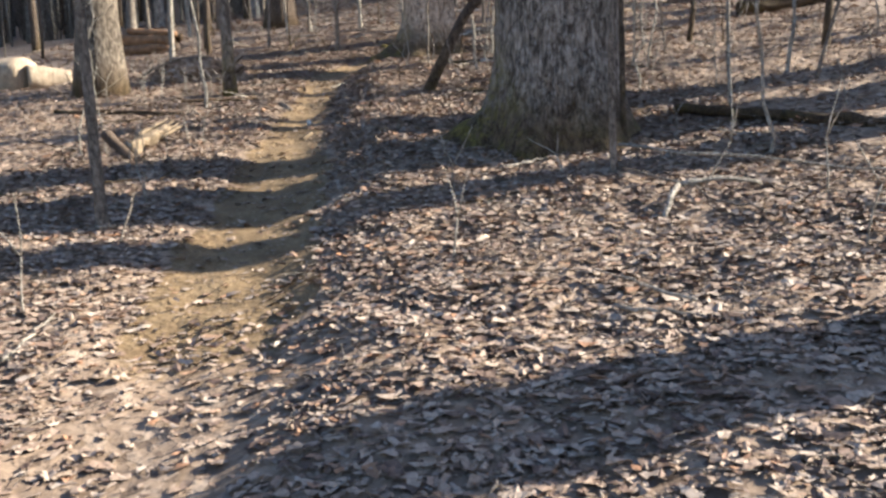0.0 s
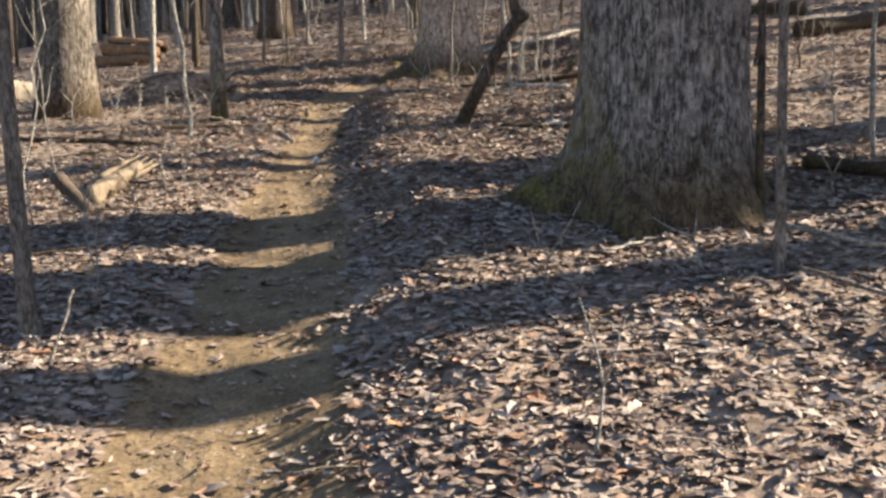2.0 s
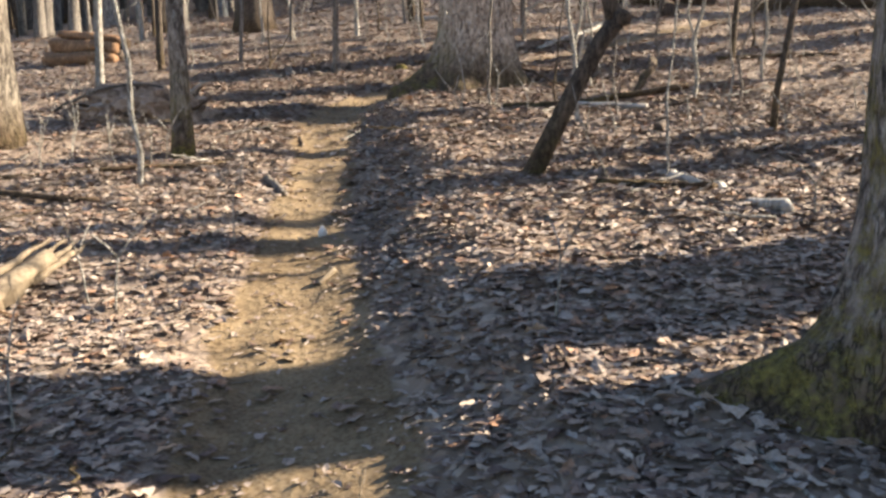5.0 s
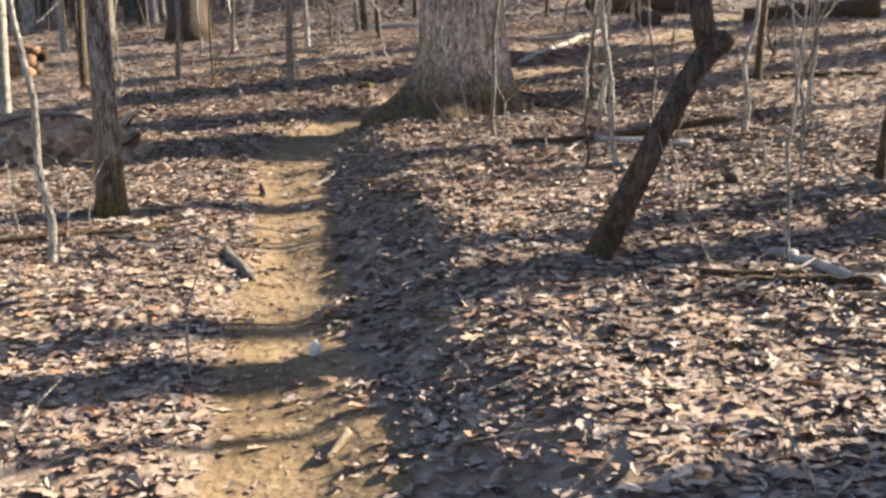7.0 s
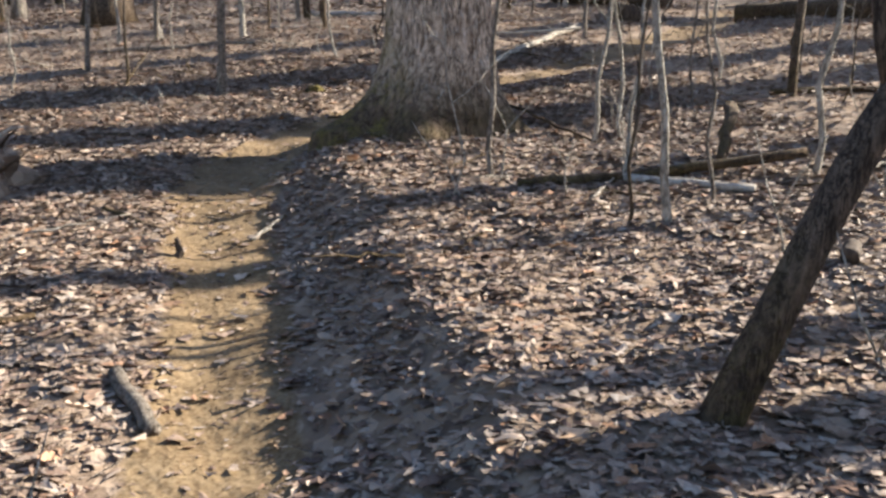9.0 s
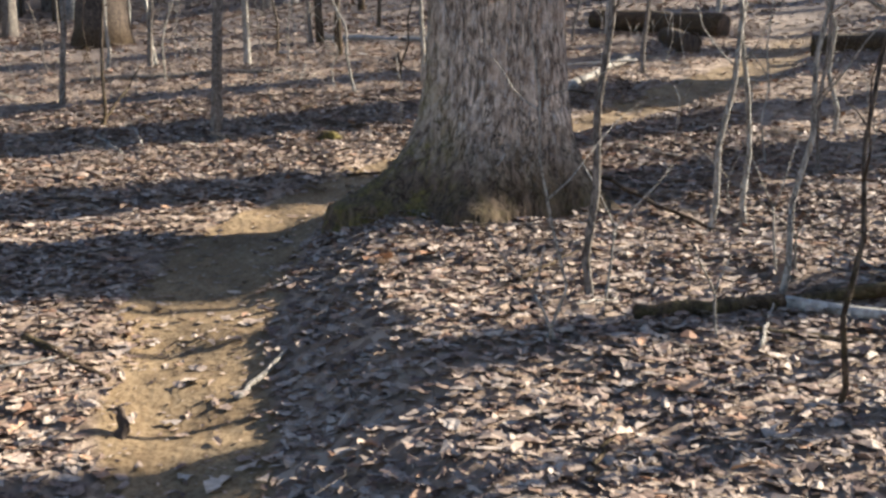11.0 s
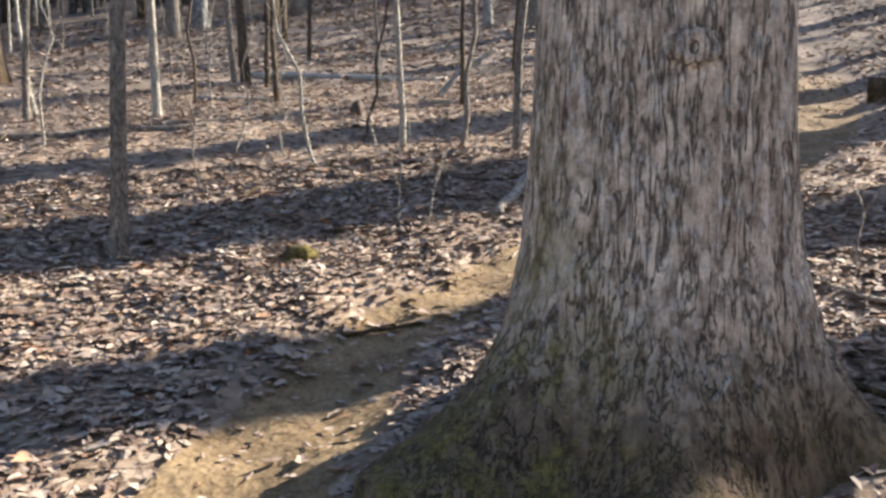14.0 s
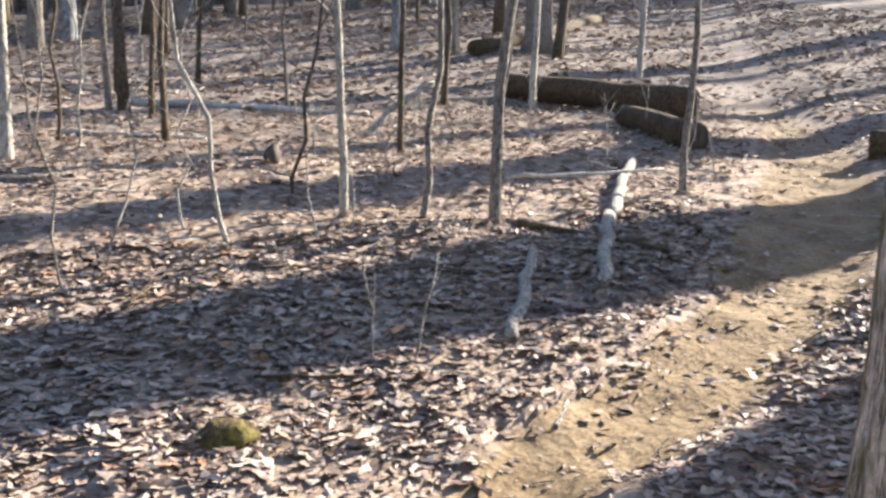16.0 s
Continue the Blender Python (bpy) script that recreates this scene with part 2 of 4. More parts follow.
def lie(x, y):
    """Height of the ground over the tilted plane of the hillside."""
    x, y = np.asarray(x, float), np.asarray(y, float)
    s = off_trail(x, y)
    a = np.abs(s)
    trough = -0.085 * np.clip((27 - y) / 4, 0, 1) * np.exp(-(a / (half_width(y) + 0.12)) ** 2.6)
    soft = 0.11 * (1 - np.exp(-np.clip(s - 0.3, 0, 9) / 0.62)) * np.exp(-np.clip(s - 0.9, 0, 99) / 1.3)
    step = np.clip((s - half_width(y) - 0.09 - 0.05 * waves(x, y, 1.3, 17)) / 0.40, 0, 1)
    worn = np.clip((15.6 - y) / 1.2, 0, 1) * np.clip((y - 5.0) / 3.5, 0, 1)
    bank_r = soft + worn * (0.10 + 0.025 * waves(x, y, 2.1, 19)) * step * step * (3 - 2 * step) * np.exp(-np.clip(s - 0.75, 0, 99) / 0.55)
    left = np.clip(-s - 0.3, 0, 9)
    bank_l = 0.08 * np.minimum(left, 3.2)
    fade = 1 / (1 + np.exp((y - 16.5) / 1.2))
    bank_l = bank_l * (0.55 + 0.45 * fade)
    far = np.clip((np.hypot(x, y - 12) - 8) / 10, 0, 1)
    climb = np.clip(0.75 * (x - 4) + 0.66 * (y - 22) - 3.5, 0, 70)
    rise = 0.075 * climb * climb / (climb + 3.0)
    return rise + trough + bank_r + bank_l + 0.018 * waves(x, y, 0.5, 3) * np.clip((26 - np.hypot(x, y - 12)) / 8, 0, 1) * (np.abs(x) < 7) * (y > 0) * (y < 25) + 0.035 * np.clip((34 - np.hypot(x, y - 12)) / 12, 0, 1) * waves(x, y, 1.7, 5) * np.clip(a - 0.3, 0.15, 1) + 0.10 * waves(x, y, 9, 8) * far


FR = np.array(FRAME)


def land(x, y):
    """World places on the ground, from the hillside's own x and y."""
    x, y = np.asarray(x, float), np.asarray(y, float)
    r = np.hypot(x, y) + 1e-9
    k = np.minimum(1.0, (140 + np.maximum(r - 140, 0) * 0.15) / r)
    z = lie(x, y) * np.clip((150 - r) / 50, 0, 1)
    p = np.stack([x * k, y * k, z], -1) @ FR[:3, :3].T + FR[:3, 3]
    q = np.stack([x, y, z * 0], -1) @ FR[:3, :3].T + FR[:3, 3]
    return np.stack([q[..., 0], q[..., 1], p[..., 2]], -1)


def spot(x, y, up=0.0):
    p = land(x, y)
    return Vector((float(p[0]), float(p[1]), float(p[2]) + up))


def mesh_of(name, verts, quads, material, smooth=True):
    """A mesh from arrays of places and four-cornered faces."""
    me = bpy.data.meshes.new(name)
    quads = np.asarray(quads, np.int32)
    n = len(quads)
    me.vertices.add(len(verts))
    me.vertices.foreach_set("co", np.asarray(verts, np.float32).ravel())
    me.loops.add(n * 4)
    me.loops.foreach_set("vertex_index", quads.ravel())
    me.polygons.add(n)
    me.polygons.foreach_set("loop_start", np.arange(0, n * 4, 4, dtype=np.int32))
    me.polygons.foreach_set("use_smooth", np.full(n, smooth))
    me.materials.append(material)
    me.update(calc_edges=True)
    return me


def grid_quads(nu, nv, wrap=False):
    """Faces over nv rows of nu points."""
    j, i = np.meshgrid(np.arange(nv - 1), np.arange(nu if wrap else nu - 1), indexing="ij")
    i2 = (i + 1) % nu
    return np.stack([j * nu + i, j * nu + i2, (j + 1) * nu + i2, (j + 1) * nu + i], -1).reshape(-1, 4)


def build_ground():
    def lines(lo, hi, step, reach):
        near = list(np.arange(lo, hi + 1e-6, step))
        out, d = [], step
        while sum(out) < reach:
            d *= 1.16
            out.append(d)
        c = np.cumsum(out)
        return np.array([lo - v for v in c[::-1]] + near + [hi + v for v in c])

    xs, ys = lines(-5.0, 5.0, 0.055, 420), lines(1.5, 23.0, 0.07, 420)
    X, Y = np.meshgrid(xs, ys)
    P = land(X, Y).reshape(-1, 3)
    me = mesh_of("ground", P, grid_quads(len(xs), len(ys)), GROUND)
    s = off_trail(X, Y).ravel()
    wide = half_width(Y).ravel() - 0.06 + 0.05 * waves(X, Y, 1.1, 21).ravel()
    bare = np.clip(1.0 - (from_middle(s, Y.ravel()) - wide) / 0.22, 0, 1)
    bare *= 1 - 0.45 * np.clip((Y.ravel() - 20.5) / 1.5, 0, 1) - 0.55 * np.clip((Y.ravel() - 24) / 6, 0, 1)
    bare *= 0.35 + 0.65 * np.clip((Y.ravel() - 3.6) / 1.2, 0, 1)
    at = me.attributes.new("bare", "FLOAT", "POINT")
    at.data.foreach_set("value", bare.astype(np.float32))
    far = np.clip((np.maximum(np.abs(X + 0.5) - 5.5, np.maximum(0.5 - Y, Y - 23)) / 4).ravel(), 0, 1)
    at = me.attributes.new("strewn", "FLOAT", "POINT")
    at.data.foreach_set("value", far.astype(np.float32))
    return tagged(new("ground", me), "sloping woodland floor with a worn tan dirt trail", "ground", kind="structure")


ground = build_ground()


# ---- builders ----
def thing(name, place, label, category, group="", turn=0.0):
    ob = new(name)
    ob.matrix_basis = Matrix.Translation(place) @ Matrix.Rotation(turn, 4, "Z")
    return tagged(ob, label, category, group)


def part(name, me, parent, label=""):
    ob = new(name, me)
    ob.parent = parent
    return tagged(ob, label)


class Tubes:
    """Tapered, slightly crooked round pieces gathered into one mesh."""

    def __init__(self, sides=8):
        self.v, self.q, self.n, self.sides = [], [], 0, sides

    def add(self, pts, radii, sides=None, rough=0.0, seed=0.0):
        n = sides or self.sides
        n += n % 2 if n > 3 else 0
        pts = [Vector(p) for p in pts]
        side = None
        rows = []
        for i, p in enumerate(pts):
            way = (pts[min(i + 1, len(pts) - 1)] - pts[max(i - 1, 0)]).normalized()
            if side is None:
                side = way.orthogonal().normalized()
            side = (side - way * side.dot(way)).normalized()
            up = way.cross(side)
            for k in range(n):
                a = 6.28319 * k / n
                r = radii[i]
                if rough:
                    r *= 1 + rough * noise.noise((math.cos(a) * 1.7 + seed, math.sin(a) * 1.7, i * 0.22 + seed))
                rows.append(p + (side * math.cos(a) + up * math.sin(a)) * r)
        self.v += rows
        self.q.append(grid_quads(n, len(pts), True) + self.n)
        # caps as thin fans of quads
        for base, row in ((self.n, 0), (self.n + (len(pts) - 1) * n, 1)) if n > 3 else ():
            ring = [base + k for k in range(n)]
            if row == 0:
                ring = ring[::-1]
            self.q.append(np.array([[ring[0], ring[k], ring[k + 1], ring[k + 2]] for k in range(1, n - 2, 2)]))
        self.n += len(rows)
        return self

    def mesh(self, name, material):
        return mesh_of(name, np.array([tuple(p) for p in self.v]), np.concatenate(self.q), material)


def bend(rng, p, way, length, steps, wobble, lift=0.0):
    """A crooked line of points that grows from p."""
    pts, way = [Vector(p)], Vector(way).normalized()
    for _ in range(steps):
        way = (way + Vector((rng.uniform(-1, 1), rng.uniform(-1, 1), rng.uniform(-1, 1))) * wobble + Vector((0, 0, lift))).normalized()
        pts.append(pts[-1] + way * (length / steps))
    return pts


def crown_mesh(rng, trunk_pts, trunk_r, start, limbs, reach, material, depth=2, sides=5):
    """Bare limbs with twigs from the upper part of a trunk."""
    tubes = Tubes(sides)
    n = len(trunk_pts) - 1
    for i in range(limbs):
        f = start + (0.98 - start) * (i + rng.random()) / limbs
        j = min(int(f * n), n - 1)
        p = trunk_pts[j].lerp(trunk_pts[j + 1], f * n - j)
        r = max(trunk_r[j] * rng.uniform(0.28, 0.5), 0.004)
        a = rng.uniform(0, 6.283)
        length = reach * rng.uniform(0.5, 1.0) * (1.15 - 0.6 * f)
        pts = bend(rng, p, (math.cos(a), math.sin(a), rng.uniform(0.35, 0.9)), length, 5, 0.22, 0.06)
        tubes.add(pts, [r * (1 - 0.17 * k) for k in range(6)])
        if depth > 1:
            for _ in range(4):
                k = rng.randint(1, 4)
                way = (pts[k + 1] - pts[k]).normalized() + Vector((rng.uniform(-1, 1), rng.uniform(-1, 1), rng.uniform(-0.2, 0.9)))
                sub = bend(rng, pts[k], way, length * rng.uniform(0.25, 0.5), 3, 0.3, 0.05)
                tubes.add(sub, [r * 0.42, r * 0.32, r * 0.22, r * 0.1], 4)
                for _ in range(2):
                    way2 = (sub[3] - sub[1]).normalized() + Vector((rng.uniform(-1, 1), rng.uniform(-1, 1), rng.uniform(-0.2, 0.8)))
                    tubes.add(bend(rng, sub[rng.randint(1, 2)], way2, length * 0.2, 2, 0.3), [r * 0.18, r * 0.13, r * 0.05], 3 if sides < 5 else 4)
    return tubes.mesh("crown", material)


def trunk_line(rng, height, lean, wobble, steps):
    pts, off = [], Vector((0, 0, 0))
    drift = Vector((rng.uniform(-1, 1), rng.uniform(-1, 1), 0)) * wobble
    for i in range(steps + 1):
        z = -0.25 + (height + 0.25) * (i / steps) ** 1.3
        drift += Vector((rng.uniform(-1, 1), rng.uniform(-1, 1), 0)) * wobble * 0.6
        off = off + drift * (height / steps) * (1 if i else 0)
        pts.append(Vector((lean[0] * z, lean[1] * z, z)) + off)
    return pts


def small_tree(x, y, dia, height, lean=(0, 0), bark=None, seed=0, label="", wobble=0.02, kind="sapling", start=0.35, limbs=9):
    """A thin bare tree with a crooked stem and a sparse twiggy crown."""
    rng = random.Random(seed * 77 + 5)
    ob = thing(kind, spot(x, y), label or "thin grey bare sapling rising from the leaf litter", kind.replace("_", " "), "understorey saplings")
    steps = 12
    pts = trunk_line(rng, height, lean, wobble, steps)
    if wobble > 0.02:
        crook = random.Random(seed + 900)
        for p in pts[2:]:
            p += Vector((crook.gauss(0, 1), crook.gauss(0, 1), 0)) * (0.22 * wobble + 0.016)
    r = [dia / 2 * (1.0 - 0.86 * (i / steps) ** 1.2) * ((1.7 if kind == "small_tree" else 1.25) if i == 0 else (1.2 if kind == "small_tree" else 1.08) if i == 1 else 1) for i in range(steps + 1)]
    part("trunk", Tubes(9).add(pts, r, rough=0.12, seed=seed).mesh("trunk", bark), ob)
    part("crown", crown_mesh(rng, pts, r, start, limbs, height * 0.32, bark, 2 if dia > 0.05 else 1, 4), ob)
    return ob


def tall_tree(x, y, dia, height, seed, bark, label, lean=(0, 0), start=0.5, limbs=16, clear=0.25, wobble=0.006):
    """A grown bare tree: flared foot, long bole, limbs and twigs."""
    rng = random.Random(seed * 31 + 11)
    ob = thing("tree", spot(x, y), label, "tree", "woodland trees")
    steps = 16
    pts = trunk_line(rng, height, lean, wobble, steps)
    r = []
    for p in pts:
        f = max(p.z, 0) / height
        r.append(dia / 2 * ((1 - 0.35 * f / start) if f < start else 0.65 * (1 - (f - start) / (1 - start) * 0.93)) * (1 + 0.5 * math.exp(-max(p.z, 0) / clear)))
    part("trunk", Tubes(18).add(pts, r, rough=0.08, seed=seed).mesh("trunk", bark), ob)
    part("crown", crown_mesh(rng, pts, r, start, limbs, height * 0.3, bark, 2, 5), ob)
    return ob


def oak_trunk(profile, flares, bark, seed, segs, step, top, height, furrow=0.009):
    """A great bole with furrowed bark and spreading root flares."""
    zs = list(np.arange(-0.5, top, step))
    z = top
    while z < height:
        zs.append(z)
        z += 0.12 + (z - top) * 0.22
    zs.append(height)
    pz, pr = zip(*profile)
    verts = np.zeros((len(zs), segs, 3))
    for j, z in enumerate(zs):
        base = float(np.interp(z, pz, pr))
        for i in range(segs):
            a = 6.2831853 * i / segs
            r = base
            for ang, amp, wide, fall in flares:
                d = (a - ang + math.pi) % (2 * math.pi) - math.pi
                r += amp * math.exp(-(d / wide) ** 2) * math.exp(-max(z, -0.06) / fall)
            cx, cy = math.cos(a), math.sin(a)
            r *= 1 + 0.035 * noise.noise((cx * 1.6 + seed, cy * 1.6, z * 0.8))
            k = 10.0 * base / 0.42
            w = 0.35 * noise.noise((cx * 3, cy * 3, z * 2.3 + seed))
            n1 = noise.noise((cx * k + w + seed, cy * k + w, z * 1.5))
            n2 = noise.noise((cx * k * 2.1 + w, cy * k * 2.1 + seed, z * 3.2))
            n3 = noise.noise((cx * k * 1.2, cy * k * 1.2 + seed, z * 14.0))
            r -= furrow * (1.1 * math.exp(-(n1 / 0.10) ** 2) + 0.6 * math.exp(-(n2 / 0.10) ** 2)) - furrow * 0.35 * n3
            verts[j, i] = (cx * r, cy * r, z)
    return mesh_of("trunk", verts.reshape(-1, 3), grid_quads(segs, len(zs), True), bark)


def limb_piece(name, a, b, r0, r1, bark, label, category, sag=0.0, seed=0, sides=12, end=None, rough=0.15, steps=8, wob=0.03, tell=""):
    """A fallen log or stick that lies from a to b, with its cut or broken ends."""
    rng = random.Random(seed + 9)
    a, b = Vector(a), Vector(b)
    ob = thing(name, a, label, category, tell)
    d = b - a
    pts = []
    for i in range(steps + 1):
        f = i / steps
        w = Vector((rng.uniform(-1, 1), rng.uniform(-1, 1), rng.uniform(-0.4, 0.4))) * wob * d.length * (0 if i in (0, steps) else 1)
        pts.append(d * f + Vector((0, 0, sag * 4 * f * (1 - f))) + w)
    r = [r0 + (r1 - r0) * i / steps for i in range(steps + 1)]
    part("bark", Tubes(sides).add(pts, r, rough=rough, seed=seed).mesh("bark", bark), ob)
    if end:
        for p, q, rr in ((pts[0], pts[1], r0), (pts[-1], pts[-2], r1)):
            way = (p - q).normalized()
            part("cut_end", Tubes(sides).add([p - way * 0.01, p + way * 0.006], [rr * 0.93, rr * 0.86], rough=rough, seed=seed).mesh("cut_end", end), ob, "bare sawn wood end")
    return ob


# ---- the two great oaks beside the trail ----
def great_oak(place, profile, flares, bark, seed, label, segs, roots, height=19.0):
    ob = thing("oak_tree", place, label, "tree", "woodland trees")
    part("trunk", oak_trunk(profile, flares, bark, seed, segs, 0.02, 2.7, height), ob)
    for pts, r0, r1 in roots:
        n = 10
        line = []
        for i in range(n + 1):
            f = i / n
            k = f * (len(pts) - 1)
            j = min(int(k), len(pts) - 2)
            line.append(Vector(pts[j]).lerp(Vector(pts[j + 1]), k - j))
        part("root", Tubes(14).add(line, [r0 + (r1 - r0) * i / n for i in range(n + 1)], rough=0.25, seed=seed).mesh("root", bark), ob, "mossy root spreading over the ground")
    rng = random.Random(seed)
    pts = [Vector((0, 0, height * i / 16)) for i in range(17)]
    r = [float(np.interp(p.z, *zip(*profile))) for p in pts]
    part("crown", crown_mesh(rng, pts, r, 0.5, 18, 6.5, BARK_OAK, 2, 6), ob)
    return ob


def ground_root(x0, y0, x1, y1, base, up0, up1):
    """Root line from beside a bole down into the ground, seen from the bole's foot."""
    return [spot(x0, y0, up0) - base, spot((x0 + x1) / 2, (y0 + y1) / 2, (up0 + up1) * 0.42) - base, spot(x1, y1, up1) - base]


A0 = spot(1.0, 7.42)
oak_a = great_oak(A0, [(-0.5, 0.64), (0.0, 0.58), (0.12, 0.55), (0.35, 0.51), (0.7, 0.485), (1.3, 0.47), (4, 0.44), (9, 0.36), (14, 0.16), (19, 0.03)],
                  [(3.0, 0.40, 0.30, 0.20), (4.2, 0.10, 0.30, 0.22), (5.3, 0.10, 0.35, 0.25), (0.1, 0.16, 0.4, 0.25), (1.6, 0.18, 0.4, 0.25)], BARK_MOSSY, 3,
                  "massive grey oak trunk with mossy base beside the trail", 280,
                  [(ground_root(0.45, 7.45, -0.05, 7.62, A0, 0.12, -0.06), 0.13, 0.04)])
B0 = spot(0.17, 15.88)
oak_b = great_oak(B0, [(-0.5, 0.66), (0.0, 0.55), (0.15, 0.51), (0.3, 0.465), (0.55, 0.425), (0.9, 0.40), (1.4, 0.385), (4, 0.36), (9, 0.30), (14, 0.14), (19, 0.03)],
                  [(3.35, 0.34, 0.34, 0.20), (4.3, 0.16, 0.34, 0.22), (5.6, 0.17, 0.22, 0.18), (0.3, 0.07, 0.4, 0.25), (1.9, 0.2, 0.4, 0.25)], BARK_OAK, 7,
                  "large furrowed oak with flared roots at the trail bend", 320,
                  [(ground_root(-0.28, 15.85, -0.86, 15.86, B0, 0.08, -0.05), 0.13, 0.04), (ground_root(-0.2, 15.62, -0.55, 15.45, B0, 0.03, -0.06), 0.11, 0.04)])



def bark_scar(tree, place, size, seed):
    """A swollen scar where a limb once grew, on the face of a bole."""
    bm = bmesh.new()
    bmesh.ops.create_icosphere(bm, subdivisions=3, radius=1)
    out = Vector((place[0], place[1], 0)).normalized()
    side = Vector((-out.y, out.x, 0))
    for v in bm.verts:
        ring = math.hypot(v.co.x, v.co.y)
        dent = 1 - 0.7 * math.exp(-(ring / 0.4) ** 2)
        k = 1 + 0.25 * noise.noise(v.co * 2.2 + Vector((seed, 0, 0)))
        v.co = Vector(place) + side * v.co.x * size * k + Vector((0, 0, 1)) * v.co.y * size * 0.75 * k + out * v.co.z * size * 0.45 * dent
    me = bpy.data.meshes.new("bark_scar")
    bm.to_mesh(me)
    bm.free()
    me.materials.append(BARK_OAK)
    for p in me.polygons:
        p.use_smooth = True
    part("bark_scar", me, tree.children[0], "swollen dark limb scar")


bark_scar(oak_b, (-0.115, -0.372, 1.12), 0.075, 1)

# the third big tree, off the trail
tall_tree(-4.58, 13.7, 0.59, 18, 4, BARK_BROWN, "big dark tree with one side in sun", clear=0.4)
tall_tree(-3.9, 28.3, 0.85, 20, 12, BARK_DARK, "big dark tree deep in the wood")

# ---- saplings and small trees along the trail ----
GREY, PALE, DARK = BARK_GREY, BARK_PALE, BARK_DARK
small_tree(-2.24, 6.17, 0.085, 7.0, (-0.03, 0.0), GREY, 1, "slender grey young tree close to the trail", 0.012)
small_tree(-2.75, 12.0, 0.05, 4.5, (-0.04, 0.0), PALE, 2, "thin pale crooked sapling in sunlit leaves", 0.03)
small_tree(-4.0, 15.5, 0.10, 8.0, (0.02, 0.0), PALE, 3, "straight pale young tree", 0.008)
small_tree(-2.62, 13.02, 0.165, 10.0, (-0.01, 0.0), BARK_MOSSY, 4, "dark-barked small tree with a flared foot", 0.006, "small_tree", 0.4, 12)
small_tree(1.14, 5.95, 0.05, 6.0, (-0.02, 0.0), GREY, 5, "slim blotched sapling hugging the great oak", 0.012)
small_tree(1.45, 7.0, 0.05, 5.0, (0.01, 0.0), DARK, 6, "thin dark stem behind the great oak", 0.02)
small_tree(0.76, 12.85, 0.046, 4.5, (-0.04, 0.0), PALE, 20, "thin pale crooked sapling catching sunlight", 0.045)
small_tree(1.96, 13.54, 0.043, 4.3, (0.04, 0.0), PALE, 21, "thin pale crooked sapling catching sunlight", 0.045)
small_tree(0.79, 10.66, 0.021, 2.9, (0.06, 0.0), PALE, 22, "thin pale crooked sapling catching sunlight", 0.045)
small_tree(2.29, 13.33, 0.033, 3.6, (-0.02, 0.0), GREY, 23, "thin grey bare sapling in the leaf litter", 0.045)
small_tree(2.92, 14.34, 0.039, 4.0, (0.05, 0.0), PALE, 24, "thin pale crooked sapling catching sunlight", 0.045)
small_tree(3.11, 15.76, 0.078, 6.4, (0.01, 0.0), DARK, 25, "thin dark bare sapling in the leaf litter", 0.022)
small_tree(1.99, 11.79, 0.06, 5.3, (0.1, 0.0), DARK, 26, "thin dark bare sapling in the leaf litter", 0.022)
small_tree(-4.51, 20.89, 0.112, 8.5, (0.02, 0.0), DARK, 27, "thin dark bare sapling in the leaf litter", 0.009)
small_tree(-2.65, 23.89, 0.079, 6.5, (0.0, 0.0), GREY, 28, "thin grey bare sapling in the leaf litter", 0.022)
small_tree(-1.56, 18.55, 0.1, 7.8, (0.02, 0.0), GREY, 29, "thin grey bare sapling in the leaf litter", 0.009)
small_tree(-1.35, 23.5, 0.098, 7.7, (-0.03, 0.0), PALE, 31, "thin pale crooked sapling catching sunlight", 0.009)
small_tree(-0.22, 26.15, 0.135, 10.0, (-0.06, 0.0), DARK, 32, "thin dark bare sapling in the leaf litter", 0.009)
small_tree(-0.08, 23.9, 0.07, 5.9, (0.0, 0.0), DARK, 33, "thin dark bare sapling in the leaf litter", 0.022)
small_tree(-3.2, 20.75, 0.07, 5.9, (0.02, 0.0), GREY, 34, "thin grey bare sapling in the leaf litter", 0.022)
small_tree(-2.59, 19.27, 0.035, 3.8, (-0.01, 0.0), DARK, 35, "thin dark bare sapling in the leaf litter", 0.045)
small_tree(-3.28, 24.5, 0.056, 5.1, (-0.02, 0.0), PALE, 36, "thin pale crooked sapling catching sunlight", 0.022)
small_tree(-2.62, 24.6, 0.058, 5.2, (-0.1, 0.0), PALE, 37, "thin pale crooked sapling catching sunlight", 0.022)
small_tree(-0.19, 20.5, 0.033, 3.6, (-0.21, 0.0), PALE, 38, "thin pale crooked sapling catching sunlight", 0.045)
small_tree(0.57, 20.85, 0.058, 5.2, (-0.055, 0.0), PALE, 39, "thin pale crooked sapling catching sunlight", 0.022)
small_tree(3.1, 20.8, 0.06, 5.3, (0.07, 0.0), GREY, 40, "thin grey bare sapling in the leaf litter", 0.022)
small_tree(0.15, 13.97, 0.038, 4.0, (0.06, 0.0), GREY, 41, "thin grey bare sapling in the leaf litter", 0.045)
small_tree(1.09, 14.94, 0.038, 4.0, (0.07, 0.0), PALE, 42, "thin pale crooked sapling catching sunlight", 0.045)
small_tree(1.31, 14.97, 0.034, 3.7, (-0.08, 0.0), PALE, 43, "thin pale crooked sapling catching sunlight", 0.045)
small_tree(3.05, 16.96, 0.039, 4.0, (-0.17, 0.0), PALE, 44, "thin pale crooked sapling catching sunlight", 0.045)
small_tree(-0.18, 13.46, 0.014, 2.5, (-0.08, 0.0), PALE, 45, "thin pale crooked sapling catching sunlight", 0.045)
